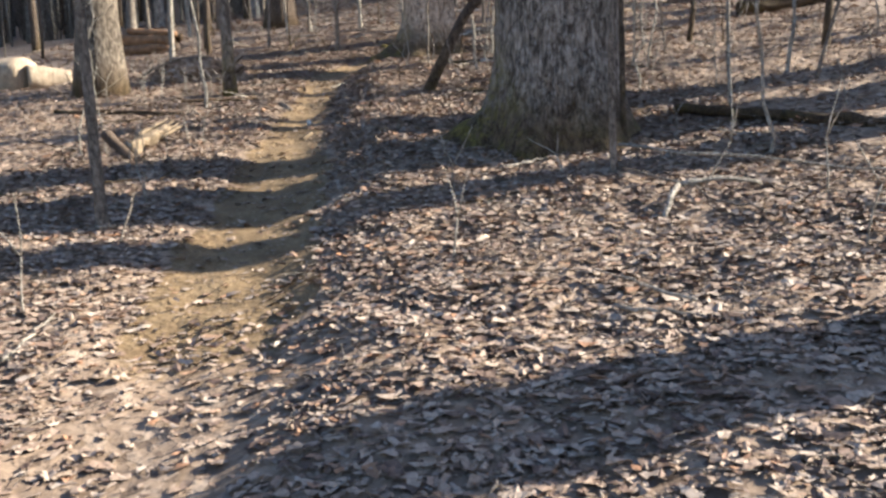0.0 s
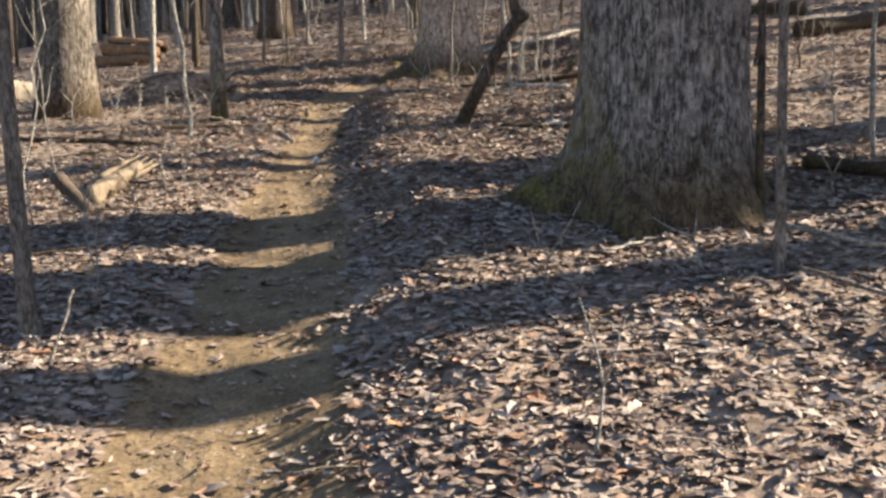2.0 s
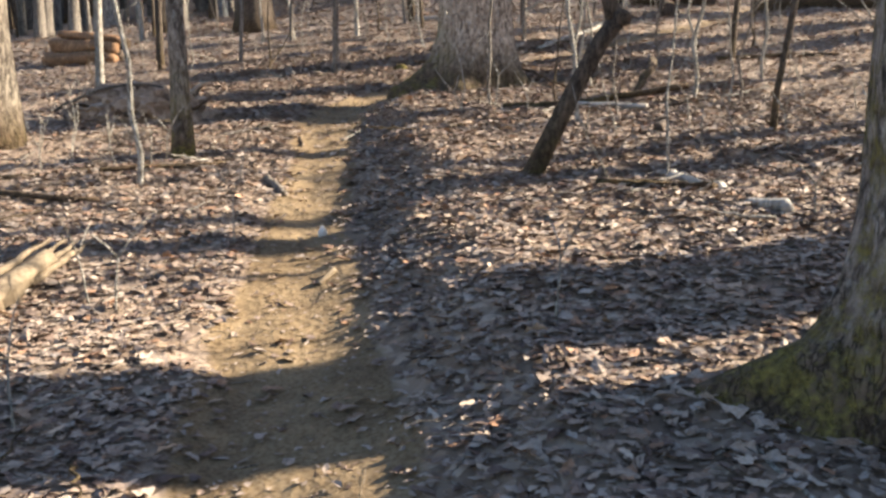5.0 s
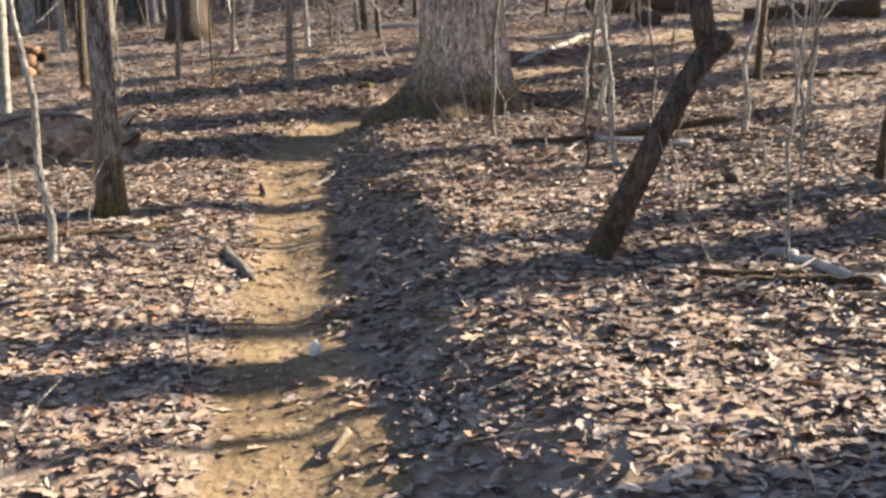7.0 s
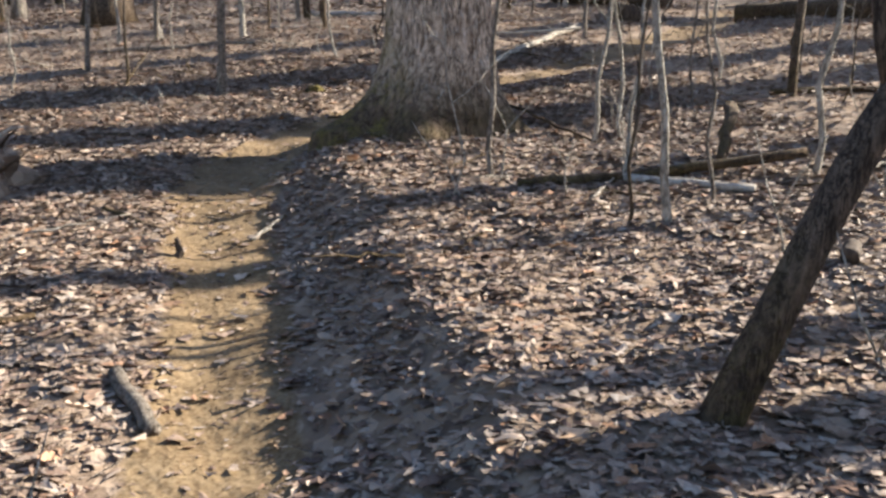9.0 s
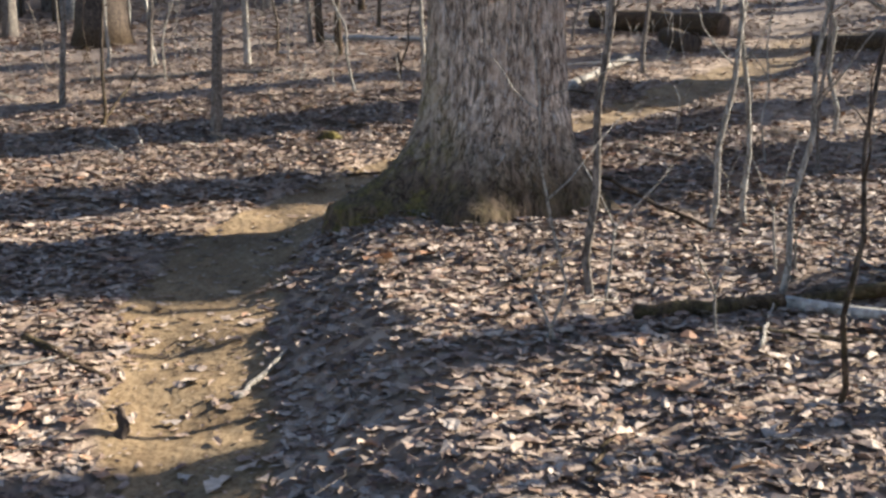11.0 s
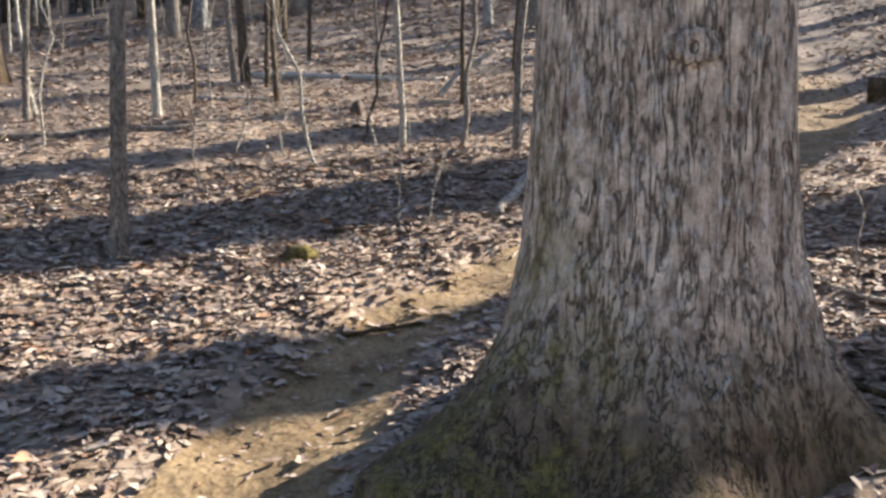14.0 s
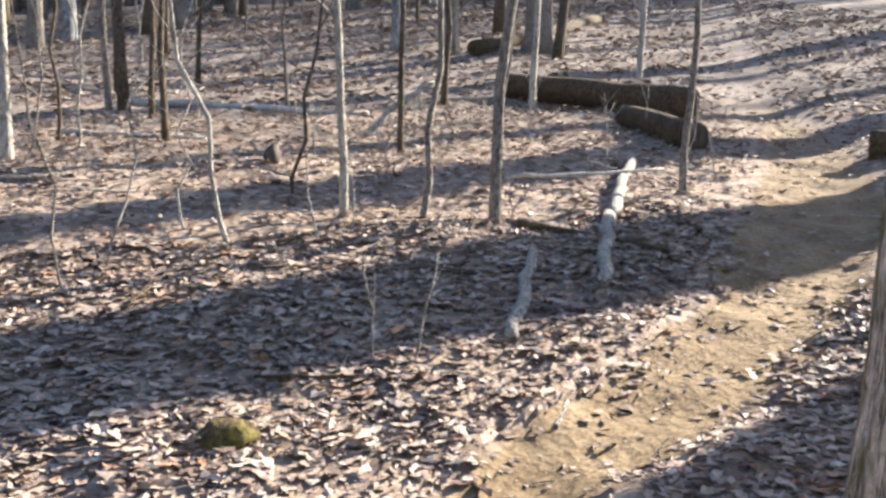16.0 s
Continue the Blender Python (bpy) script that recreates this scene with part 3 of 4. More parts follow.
small_tree(-0.94, 24.31, 0.04, 4.1, (0.06, 0.0), DARK, 46, "thin dark bare sapling in the leaf litter", 0.045)
small_tree(-0.35, 26.4, 0.087, 7.0, (-0.03, 0.0), GREY, 47, "thin grey bare sapling in the leaf litter", 0.022)
small_tree(-0.12, 27.97, 0.099, 7.7, (0.01, 0.0), DARK, 48, "thin dark bare sapling in the leaf litter", 0.009)
small_tree(-0.03, 25.37, 0.069, 5.9, (0.01, 0.0), DARK, 49, "thin dark bare sapling in the leaf litter", 0.022)
small_tree(1.24, 34.0, 0.169, 10, (0.0, 0.0), DARK, 50, "thin dark bare sapling in the leaf litter", 0.009)
small_tree(1.21, 30.08, 0.085, 6.9, (0.02, 0.0), DARK, 51, "thin dark bare sapling in the leaf litter", 0.022)
small_tree(1.73, 22.91, 0.063, 5.5, (0.0, 0.0), DARK, 52, "thin dark bare sapling in the leaf litter", 0.022)
small_tree(1.01, 20.58, 0.048, 4.6, (0.1, 0.0), GREY, 53, "thin grey bare sapling in the leaf litter", 0.045)
small_tree(3.44, 25.93, 0.082, 6.7, (0.03, 0.0), DARK, 54, "thin dark bare sapling in the leaf litter", 0.022)
small_tree(1.39, 20.4, 0.076, 6.3, (-0.01, 0.0), GREY, 55, "thin grey bare sapling in the leaf litter", 0.022)
small_tree(4.31, 25.3, 0.087, 7.0, (0.04, 0.0), PALE, 56, "thin pale crooked sapling catching sunlight", 0.022)
small_tree(7.21, 29.78, 0.194, 10, (0.11, 0.0), DARK, 57, "thin dark bare sapling in the leaf litter", 0.009)
small_tree(0.41, 21.4, 0.03, 3.5, (0.1, 0.0), DARK, 58, "thin dark bare sapling in the leaf litter", 0.045)
small_tree(1.56, 26.13, 0.052, 4.8, (-0.07, 0.0), GREY, 59, "thin grey bare sapling in the leaf litter", 0.022)
small_tree(7.17, 27.28, 0.1, 7.8, (0.05, 0.0), PALE, 60, "thin pale crooked sapling catching sunlight", 0.009)
small_tree(3.41, 24.41, 0.054, 4.9, (0.1, 0.0), GREY, 61, "thin grey bare sapling in the leaf litter", 0.022)
small_tree(2.63, 8.15, 0.04, 4.1, (0.0, 0.0), PALE, 62, "thin pale crooked sapling catching sunlight", 0.045)
small_tree(2.21, 6.2, 0.03, 3.5, (-0.12, 0.0), PALE, 63, "thin pale crooked sapling catching sunlight", 0.045)
small_tree(4.75, 11.24, 0.1, 7.8, (0.07, 0.0), DARK, 64, "thin dark bare sapling in the leaf litter", 0.009)
small_tree(3.59, 8.82, 0.04, 4.1, (0.12, 0.0), GREY, 65, "thin grey bare sapling in the leaf litter", 0.045)
small_tree(3.79, 13.53, 0.08, 6.6, (0.05, 0.0), DARK, 66, "thin dark bare sapling in the leaf litter", 0.022)
small_tree(3.7, 9.66, 0.045, 4.4, (0.08, 0.0), PALE, 67, "thin pale crooked sapling catching sunlight", 0.045)
small_tree(-4.92, 22.65, 0.133, 9.8, (0.02, 0.0), DARK, 68, "thin dark bare sapling in the leaf litter", 0.009)
small_tree(-3.3, 8.9, 0.02, 2.8, (0.05, 0.0), PALE, 69, "thin pale crooked sapling catching sunlight", 0.045)
small_tree(-3.1, 9.1, 0.016, 2.6, (-0.06, 0.0), PALE, 70, "thin pale crooked sapling catching sunlight", 0.045)
small_tree(1.6, 9.6, 0.03, 3.5, (0.03, 0.0), PALE, 71, "thin pale crooked sapling catching sunlight", 0.045)
small_tree(0.9, 13.9, 0.03, 3.5, (0.06, 0.0), PALE, 72, "thin pale crooked sapling catching sunlight", 0.045)
small_tree(1.15, 13.2, 0.025, 3.2, (-0.05, 0.0), GREY, 73, "thin grey bare sapling in the leaf litter", 0.045)
small_tree(0.55, 12.9, 0.022, 3.0, (0.12, 0.0), DARK, 74, "thin dark bare sapling in the leaf litter", 0.045)
small_tree(2.6, 11.0, 0.03, 3.5, (0.04, 0.0), PALE, 75, "thin pale crooked sapling catching sunlight", 0.045)
small_tree(3.1, 12.2, 0.03, 3.5, (-0.06, 0.0), GREY, 76, "thin grey bare sapling in the leaf litter", 0.045)

# ---- the leaning broken tree ----
def leaning_tree():
    ob = thing("leaning_tree", spot(0.07, 10.91), "dark crooked snag leaning over with a sharp knee", "tree")
    t = Tubes(12)
    t.add([(-0.12, 0.0, -0.2), (-0.03, 0, 0.02), (0.1, 0, 0.28), (0.24, 0.0, 0.56), (0.40, 0.01, 0.84), (0.51, 0.02, 0.98), (0.52, 0.03, 1.05)],
          [0.078, 0.066, 0.058, 0.054, 0.054, 0.058, 0.045], rough=0.2, seed=4)
    part("trunk", t.mesh("trunk", BARK_DARK), ob)
    u = Tubes(10)
    u.add([(0.50, 0.02, 0.96), (0.47, 0.04, 1.12), (0.44, 0.06, 1.45), (0.43, 0.1, 2.0), (0.5, 0.1, 2.8), (0.55, 0.15, 3.8)], [0.054, 0.05, 0.047, 0.042, 0.03, 0.012], rough=0.18, seed=6)
    part("upper_stem", u.mesh("upper_stem", BARK_DARK), ob)
    k = Tubes(10)
    k.add([(0.50, 0.02, 0.99), (0.56, 0.0, 1.0), (0.60, -0.01, 0.98)], [0.06, 0.055, 0.03], rough=0.3, seed=8)
    part("knot", k.mesh("knot", BARK_DARK), ob)
    rng = random.Random(8)
    part("crown", crown_mesh(rng, [Vector((0.44 + 0.03 * i, 0.1, 1.5 + 0.4 * i)) for i in range(6)], [0.05, 0.04, 0.035, 0.03, 0.02, 0.012], 0.2, 7, 1.2, BARK_DARK, 1, 5), ob)


leaning_tree()


# ---- fallen wood ----
def lying(x0, y0, x1, y1, r0, r1, bark, label, up0=None, up1=None, name="fallen_log", category="log", end=None, seed=0, sag=0.0, sides=12, wob=0.02, steps=8, rough=0.15, tell=""):
    return limb_piece(name, spot(x0, y0, r0 * 0.75 if up0 is None else up0), spot(x1, y1, r1 * 0.75 if up1 is None else up1), r0, r1, bark, label, category, sag, seed, sides, end, rough, steps, wob, tell)


lying(4.45, 26.3, 5.7, 24.1, 0.17, 0.19, BARK_DARK, "thick brown fallen log with sawn ends", end=WOOD_DARK, seed=1, sides=18)
lying(4.75, 24.0, 4.35, 22.3, 0.13, 0.15, BARK_DARK, "short brown log lying askew", end=WOOD_DARK, seed=2, sides=16)
lying(5.62, 21.5, 7.2, 20.4, 0.15, 0.17, BARK_DARK, "cut brown log at the trail edge", end=WOOD_DARK, seed=3, sides=16)
lying(1.44, 19.25, 2.15, 20.3, 0.036, 0.044, BARK_PALE, "white-barked broken branch on shaded leaves", 0.02, 0.05, "fallen_branch", "branch", seed=4, wob=0.015, steps=8, rough=0.08)
lying(2.15, 20.3, 3.4, 21.9, 0.044, 0.036, BARK_PALE, "white-barked branch on sunlit leaves", 0.05, 0.04, "fallen_branch", "branch", seed=5, wob=0.012, steps=8, rough=0.08)
lying(0.64, 18.7, 1.28, 19.7, 0.032, 0.028, BARK_PALE, "short pale branch lying on shaded leaves", 0.02, 0.03, "fallen_branch", "branch", seed=6, wob=0.012, steps=8, rough=0.08)
lying(0.48, 18.04, 0.62, 18.2, 0.008, 0.006, BARK_PALE, "small pale stick by the trail", name="fallen_stick", category="stick", seed=61)
lying(-0.95, 24.7, 0.29, 24.06, 0.03, 0.02, WOOD_GREY, "grey fallen bough among saplings", name="fallen_branch", category="branch", seed=62)
lying(0.08, 7.23, 0.23, 6.35, 0.008, 0.005, BARK_PALE, "thin pale twig at the great oak", name="fallen_stick", category="stick", seed=63)
lying(-0.63, 8.96, -0.4, 9.08, 0.009, 0.006, BARK_PALE, "thin pale stick on the bank", name="fallen_stick", category="stick", seed=64)
lying(-1.28, 9.66, -1.2, 9.78, 0.012, 0.016, WOOD_TAN, "pale chip of wood on the dirt trail", name="wood_chip", category="wood", seed=65, rough=0.4)
lying(1.75, 23.85, 1.98, 23.87, 0.036, 0.034, BARK_PALE, "white bare branch propped upward", 0.0, 0.26, "fallen_branch", "branch", seed=7, wob=0.03)
lying(1.98, 23.87, 2.45, 23.9, 0.034, 0.022, BARK_PALE, "white bare branch propped upward", 0.26, 0.46, "fallen_branch", "branch", seed=8, wob=0.03)
lying(-0.2, 20.0, 1.44, 19.38, 0.018, 0.012, WOOD_DARK, "thin dark stick across the shade", name="fallen_stick", category="stick", seed=9)
lying(1.96, 21.39, 3.16, 21.12, 0.015, 0.012, WOOD_GREY, "thin silvery stick on leaves", 0.06, 0.12, "fallen_stick", "stick", seed=10)
lying(1.5, 20.3, 2.1, 19.6, 0.03, 0.02, BARK_DARK, "dark fallen limb below the saplings", name="fallen_branch", category="branch", seed=11)
lying(2.1, 8.0, 2.75, 7.28, 0.042, 0.05, BARK_DARK, "long dark crooked bough lying in leaves", 0.06, 0.04, "fallen_branch", "branch", seed=12, wob=0.03)
lying(2.75, 7.28, 3.9, 5.4, 0.05, 0.06, BARK_DARK, "long dark crooked bough lying in leaves", 0.04, 0.05, "fallen_branch", "branch", seed=13, wob=0.03)
lying(1.22, 4.98, 1.36, 5.2, 0.016, 0.016, BARK_PALE, "curved pale stick arching off the leaves", 0.0, 0.09, "fallen_stick", "stick", seed=14, sag=0.03)
lying(1.36, 5.2, 1.85, 5.25, 0.016, 0.012, BARK_PALE, "curved pale stick arching off the leaves", 0.09, 0.03, "fallen_stick", "stick", seed=15, sag=0.03)
lying(1.25, 6.3, 2.7, 4.9, 0.011, 0.006, BARK_PALE, "long thin pale twig on the bank", 0.12, 0.05, "fallen_stick", "stick", seed=16, wob=0.03)
lying(1.15, 6.0, 1.7, 4.6, 0.01, 0.005, BARK_GREY, "long thin grey twig on the bank", 0.05, 0.03, "fallen_stick", "stick", seed=17, wob=0.04)
lying(0.38, 10.5, 0.98, 10.15, 0.018, 0.034, BARK_DARK, "splintered rotten log half in leaves", 0.01, 0.02, seed=18, rough=0.6, wob=0.05, steps=12)
lying(0.85, 13.75, 1.45, 13.3, 0.03, 0.025, WOOD_GREY, "grey fallen bough behind the snag", seed=20)
lying(0.2, 13.7, 0.85, 13.75, 0.03, 0.03, BARK_DARK, "dark fallen bough in the leaves", seed=21)
lying(1.18, 12.02, 1.26, 12.12, 0.04, 0.04, WOOD_DARK, "short dark block of rotten wood", 0.03, 0.05, "wood_block", "wood", seed=22)
lying(0.84, 10.8, 1.18, 9.6, 0.026, 0.034, WOOD_GREY, "pale broken log near the great oak", seed=23, wob=0.04, rough=0.3, steps=12)
lying(-2.72, 8.62, -3.0, 8.75, 0.045, 0.05, WOOD_DARK, "charred dark stump piece poking up", -0.02, 0.24, "stump_piece", "wood", seed=24, rough=0.3)
lying(-2.86, 8.95, -2.68, 9.75, 0.085, 0.045, WOOD_TAN, "broad tan splintered log in sunlight", 0.05, 0.09, seed=25, rough=0.55, sides=11, steps=14, wob=0.012)
for k in range(4):
    lying(-2.86 + 0.05 * k, 9.3 + 0.08 * k, -2.7 + 0.05 * k, 9.85 + 0.09 * k, 0.03, 0.006, WOOD_TAN, "tan wood splinter beside a broken log", 0.1 - 0.02 * k, 0.16 - 0.03 * k, "wood_splinter", "wood", seed=70 + k, rough=0.5, sides=6)
lying(-6.75, 16.6, -8.6, 17.0, 0.33, 0.36, WOOD_PALE, "thick barkless pale fallen trunk", end=WOOD_PALE, seed=27, sides=20)
lying(-6.1, 16.9, -6.75, 16.6, 0.12, 0.27, WOOD_PALE, "broken tip of a pale fallen trunk", seed=28, sides=16, rough=0.35)
for k, (dx, dy, dz, r) in enumerate([(0.0, 0.0, 0.10, 0.15), (0.2, 0.25, 0.16, 0.15), (0.1, 0.1, 0.36, 0.13), (0.4, 0.3, 0.42, 0.11), (0.25, 0.15, 0.56, 0.09)]):
    lying(-7.35 + dx, 23.9 + dy, -5.95 + dx * 0.5, 23.45 + dy, r, r * 0.75, (WOOD_RUST, WOOD_DARK, WOOD_RUST, BARK_DARK, WOOD_RUST)[k], "split rust-brown decaying log in a tumbled heap", dz, dz * 0.75, seed=30 + k, rough=0.6, sides=12, steps=12, wob=0.02, tell="log heap")
lying(-4.6, 11.9, -2.9, 11.4, 0.03, 0.02, BARK_DARK, "dark fallen limb in sunny leaves", name="fallen_branch", category="branch", seed=36)
lying(-3.9, 12.1, -2.2, 12.6, 0.022, 0.016, BARK_DARK, "thin dark limb lying in leaves", name="fallen_branch", category="branch", seed=37)
lying(-1.8, 11.97, -1.63, 11.57, 0.03, 0.028, BARK_GREY, "short grey log at the trail edge", seed=38)
lying(-2.15, 14.3, -1.78, 13.95, 0.02, 0.016, BARK_DARK, "brown stick at the trail edge", name="fallen_stick", category="stick", seed=39)
lying(-1.3, 13.75, -1.1, 14.1, 0.012, 0.008, BARK_PALE, "pale stick across the dirt", name="fallen_stick", category="stick", seed=40)
lying(-1.66, 13.52, -1.69, 13.55, 0.026, 0.010, WOOD_DARK, "small cut stump at the trail edge", -0.05, 0.09, "small_stump", "stump", seed=41, wob=0.06, rough=0.7)
lying(-0.12, 15.42, 0.1, 15.35, 0.012, 0.007, BARK_PALE, "pale twig leaning on the oak", 0.0, 0.35, "fallen_stick", "stick", seed=42)
lying(0.65, 15.75, 1.1, 14.9, 0.014, 0.01, BARK_DARK, "dark twig from the oak foot", 0.12, 0.03, "fallen_stick", "stick", seed=43)
lying(0.9, 13.75, 1.9, 13.55, 0.03, 0.03, BARK_DARK, "dark rotting limb in shade", 0.02, 0.12, "fallen_branch", "branch", seed=44)
lying(1.45, 13.7, 1.75, 14.2, 0.03, 0.045, BARK_DARK, "forked dark limb rising from leaves", 0.05, 0.28, "fallen_branch", "branch", seed=45)
lying(0.55, 13.5, 0.95, 13.35, 0.014, 0.012, BARK_DARK, "reddish dark stick in leaves", name="fallen_stick", category="stick", seed=46)
lying(-0.6, 17.25, -0.2, 17.35, 0.012, 0.008, BARK_DARK, "small dark stick on the dirt trail", name="fallen_stick", category="stick", seed=47)
lying(3.0, 15.9, 4.3, 15.6, 0.03, 0.024, BARK_DARK, "dark log deep in the leaves", seed=48)
lying(-0.1, 26.9, 2.3, 25.4, 0.05, 0.03, WOOD_GREY, "long grey fallen bough", seed=49)
lying(-3.5, 23.0, -0.9, 22.4, 0.04, 0.03, BARK_GREY, "long grey bough on the forest floor", seed=50)
lying(6.0, 30.5, 11.0, 34.5, 0.16, 0.13, BARK_DARK, "long dark fallen tree on the rise", seed=51)
lying(5.5, 16.5, 9.0, 17.5, 0.14, 0.12, BARK_DARK, "long dark fallen tree among saplings", seed=52)


lying(-2.35, 18.05, -1.72, 17.9, 0.012, 0.008, BARK_PALE, "pale forked stick on shaded leaves", name="fallen_stick", category="stick", seed=80)
lying(-2.25, 18.0, -2.5, 18.45, 0.01, 0.006, BARK_PALE, "pale forked stick on shaded leaves", 0.03, 0.1, "fallen_stick", "stick", seed=81)
lying(-2.1, 18.05, -2.2, 18.4, 0.009, 0.005, BARK_PALE, "pale forked stick on shaded leaves", 0.03, 0.12, "fallen_stick", "stick", seed=82)
lying(-2.6, 19.2, -2.25, 19.7, 0.012, 0.006, BARK_DARK, "dark dead twig leaning on a sapling", 0.0, 0.5, "fallen_stick", "stick", seed=83)
lying(-2.0, 5.75, -1.95, 5.95, 0.008, 0.004, BARK_GREY, "crooked stick poking from the leaves", 0.0, 0.28, "fallen_stick", "stick", seed=84)
lying(-3.4, 7.3, -2.3, 7.15, 0.014, 0.008, BARK_DARK, "dark twig among shaded leaves", name="fallen_stick", category="stick", seed=85)


def forked_twig(x, y, h, seed, lean, label):
    """A small bare shoot with two prongs."""
    rng = random.Random(seed)
    ob = thing("twig_shoot", spot(x, y), label, "twig", "small shoots")
    base = bend(rng, (0, 0, -0.03), (lean, 0.05, 1), h * 0.55, 3, 0.12)
    t = Tubes(6).add(base, [0.007, 0.006, 0.005, 0.0045])
    for k in (-1, 1):
        t.add(bend(rng, base[-1], (0.6 * k + lean, rng.uniform(-0.3, 0.3), 1), h * rng.uniform(0.4, 0.7), 3, 0.16), [0.0045, 0.004, 0.003, 0.0015])
    part("stem", t.mesh("stem", BARK_PALE), ob)
    return ob


forked_twig(-0.18, 13.45, 0.42, 3, -0.3, "pale forked twig standing by the trail")
forked_twig(0.85, 6.05, 0.32, 5, -0.5, "pale twig leaning at the great oak foot")
forked_twig(1.93, 4.1, 0.6, 9, 0.05, "pale forked twig sticking out of the leaves")
forked_twig(0.15, 13.9, 0.6, 6, 0.1, "pale forked shoot in leaves")
shoots = [forked_twig(-3.0 + 0.4 * k, 7.0 + 1.1 * k, 0.35 + 0.08 * k, 50 + k, 0.1 - 0.07 * k, "thin pale shoot standing in the leaf litter") for k in range(4)]
rng = random.Random(12)
for k in range(120):
    while True:
        x, y = rng.uniform(-5.5, 5.5), rng.uniform(4.0, 25.0)
        if abs(float(off_trail(x, y))) > 0.75 and abs(x + 1.1) > 0.6 and math.hypot(x - 1, y - 7.4) > 0.9 and math.hypot(x - 0.1, y - 16) > 1.0:
            break
    copy_thing(shoots[k % 4], Matrix.Translation(spot(x, y)) @ Matrix.Rotation(rng.uniform(0, 6.28), 4, "Z") @ Matrix.Rotation(rng.uniform(-0.3, 0.3), 4, "X"))


# loose sticks strewn over the litter
loose = [lying(-2.2 + 0.9 * k, 10.9 + 0.8 * k, -2.2 + 0.9 * k + 0.12 + 0.06 * k, 11.2 + 0.85 * k, 0.005 + 0.0015 * k, 0.003, (BARK_PALE, BARK_GREY, BARK_DARK, BARK_PALE)[k], "small loose stick lying on the leaf litter", 0.03, 0.035, "fallen_stick", "stick", seed=90 + k, wob=0.05, sides=6, tell="loose sticks") for k in (0, 2, 3)]
rng = random.Random(66)
for k in range(110):
    x, y = rng.uniform(-4.5, 4.5), rng.uniform(3.5, 22.0)
    if math.hypot(x - 1, y - 7.4) < 0.8 or math.hypot(x - 0.17, y - 15.9) < 0.8:
        continue
    if abs(float(off_trail(x, y))) < 0.55:
        continue
    up = 0.03
    copy_thing(loose[k % 3], Matrix.Translation(spot(x, y, up)) @ Matrix.Rotation(rng.uniform(0, 6.28), 4, "Z") @ Matrix.Rotation(rng.uniform(-0.12, 0.12), 4, "X"))


def mossy_stone(x, y, sx, sy, sz, material, name, label, category, seed):
    bm = bmesh.new()
    bmesh.ops.create_icosphere(bm, subdivisions=3, radius=1)
    for v in bm.verts:
        v.co *= 1 + 0.28 * noise.noise(v.co * 1.4 + Vector((seed, 0, 0))) + 0.1 * noise.noise(v.co * 4 + Vector((0, seed, 0)))
        v.co = Vector((v.co.x * sx, v.co.y * sy, v.co.z * sz))
    me = bpy.data.meshes.new(name)
    bm.to_mesh(me)
    bm.free()
    me.materials.append(material)
    for p in me.polygons:
        p.use_smooth = True
    ob = new(name, me)
    ob.matrix_basis = Matrix.Translation(spot(x, y, sz * 0.25))
    return tagged(ob, label, category)


mossy_stone(-0.65, 18.2, 0.095, 0.075, 0.065, MOSS, "mossy_stump", "small rounded stump covered in green moss", "stump", 2)
mossy_stone(-1.31, 10.6, 0.025, 0.025, 0.045, STONE, "stone", "small pale stone standing on the dirt trail", "stone", 4)
mound = thing("root_mound", spot(-3.5, 15.1), "leaf-covered mound of an old upturned root plate", "root mound")


def root_mound(ob):
    bm = bmesh.new()
    bmesh.ops.create_icosphere(bm, subdivisions=4, radius=1)
    for v in bm.verts:
        v.co *= 1 + 0.35 * noise.noise(v.co * 1.6 + Vector((4, 0, 0))) + 0.22 * noise.noise(v.co * 5 + Vector((0, 9, 0)))
        v.co = Vector((v.co.x * 0.7, v.co.y * 0.42, v.co.z * 0.34 + 0.02))
    me = bpy.data.meshes.new("earth")
    bm.to_mesh(me)
    bm.free()
    me.materials.append(GROUND)
    part("earth", me, ob)
    rng = random.Random(3)
    for k in range(12):
        a = rng.uniform(0, 6.283)
        p = Vector((0.42 * math.cos(a), 0.28 * math.sin(a), rng.uniform(0.05, 0.2)))
        pts = bend(rng, p, (math.cos(a), math.sin(a) * 0.7, rng.uniform(-0.3, 0.7)), rng.uniform(0.25, 0.6), 5, 0.35)
        part("root", Tubes(7).add(pts, [0.028, 0.024, 0.02, 0.015, 0.01, 0.004], rough=0.3, seed=k).mesh("root", (BARK_DARK, WOOD_GREY)[k % 3 == 0]), ob, "broken root")


root_mound(mound)
mossy_stone(0.55, 22.6, 0.07, 0.07, 0.11, WOOD_DARK, "rotten_stump", "small dark rotten stump in the leaves", "stump", 11)
lying(-4.3, 14.9, -3.2, 14.95, 0.018, 0.012, BARK_GREY, "thin grey bough arched over a root mound", 0.12, 0.36, "fallen_branch", "branch", sag=0.12, seed=60)

# thin saplings scattered through the open wood
rng = random.Random(40)
for k in range(40):
    if k < 20:
        x, y = rng.uniform(1.9, 6.0), rng.uniform(7.8, 17.0)
    else:
        x, y = rng.uniform(-6.5, 3.0), rng.uniform(19.0, 31.0)
    if abs(float(off_trail(x, y))) < 0.9:
        continue
    small_tree(x, y, rng.uniform(0.012, 0.032), rng.uniform(1.6, 3.6), (rng.uniform(-0.12, 0.12), 0.0), (PALE, GREY, PALE, DARK)[k % 4], 400 + k, "spindly bare sapling in the open wood", 0.05, "sapling", 0.3, 5)

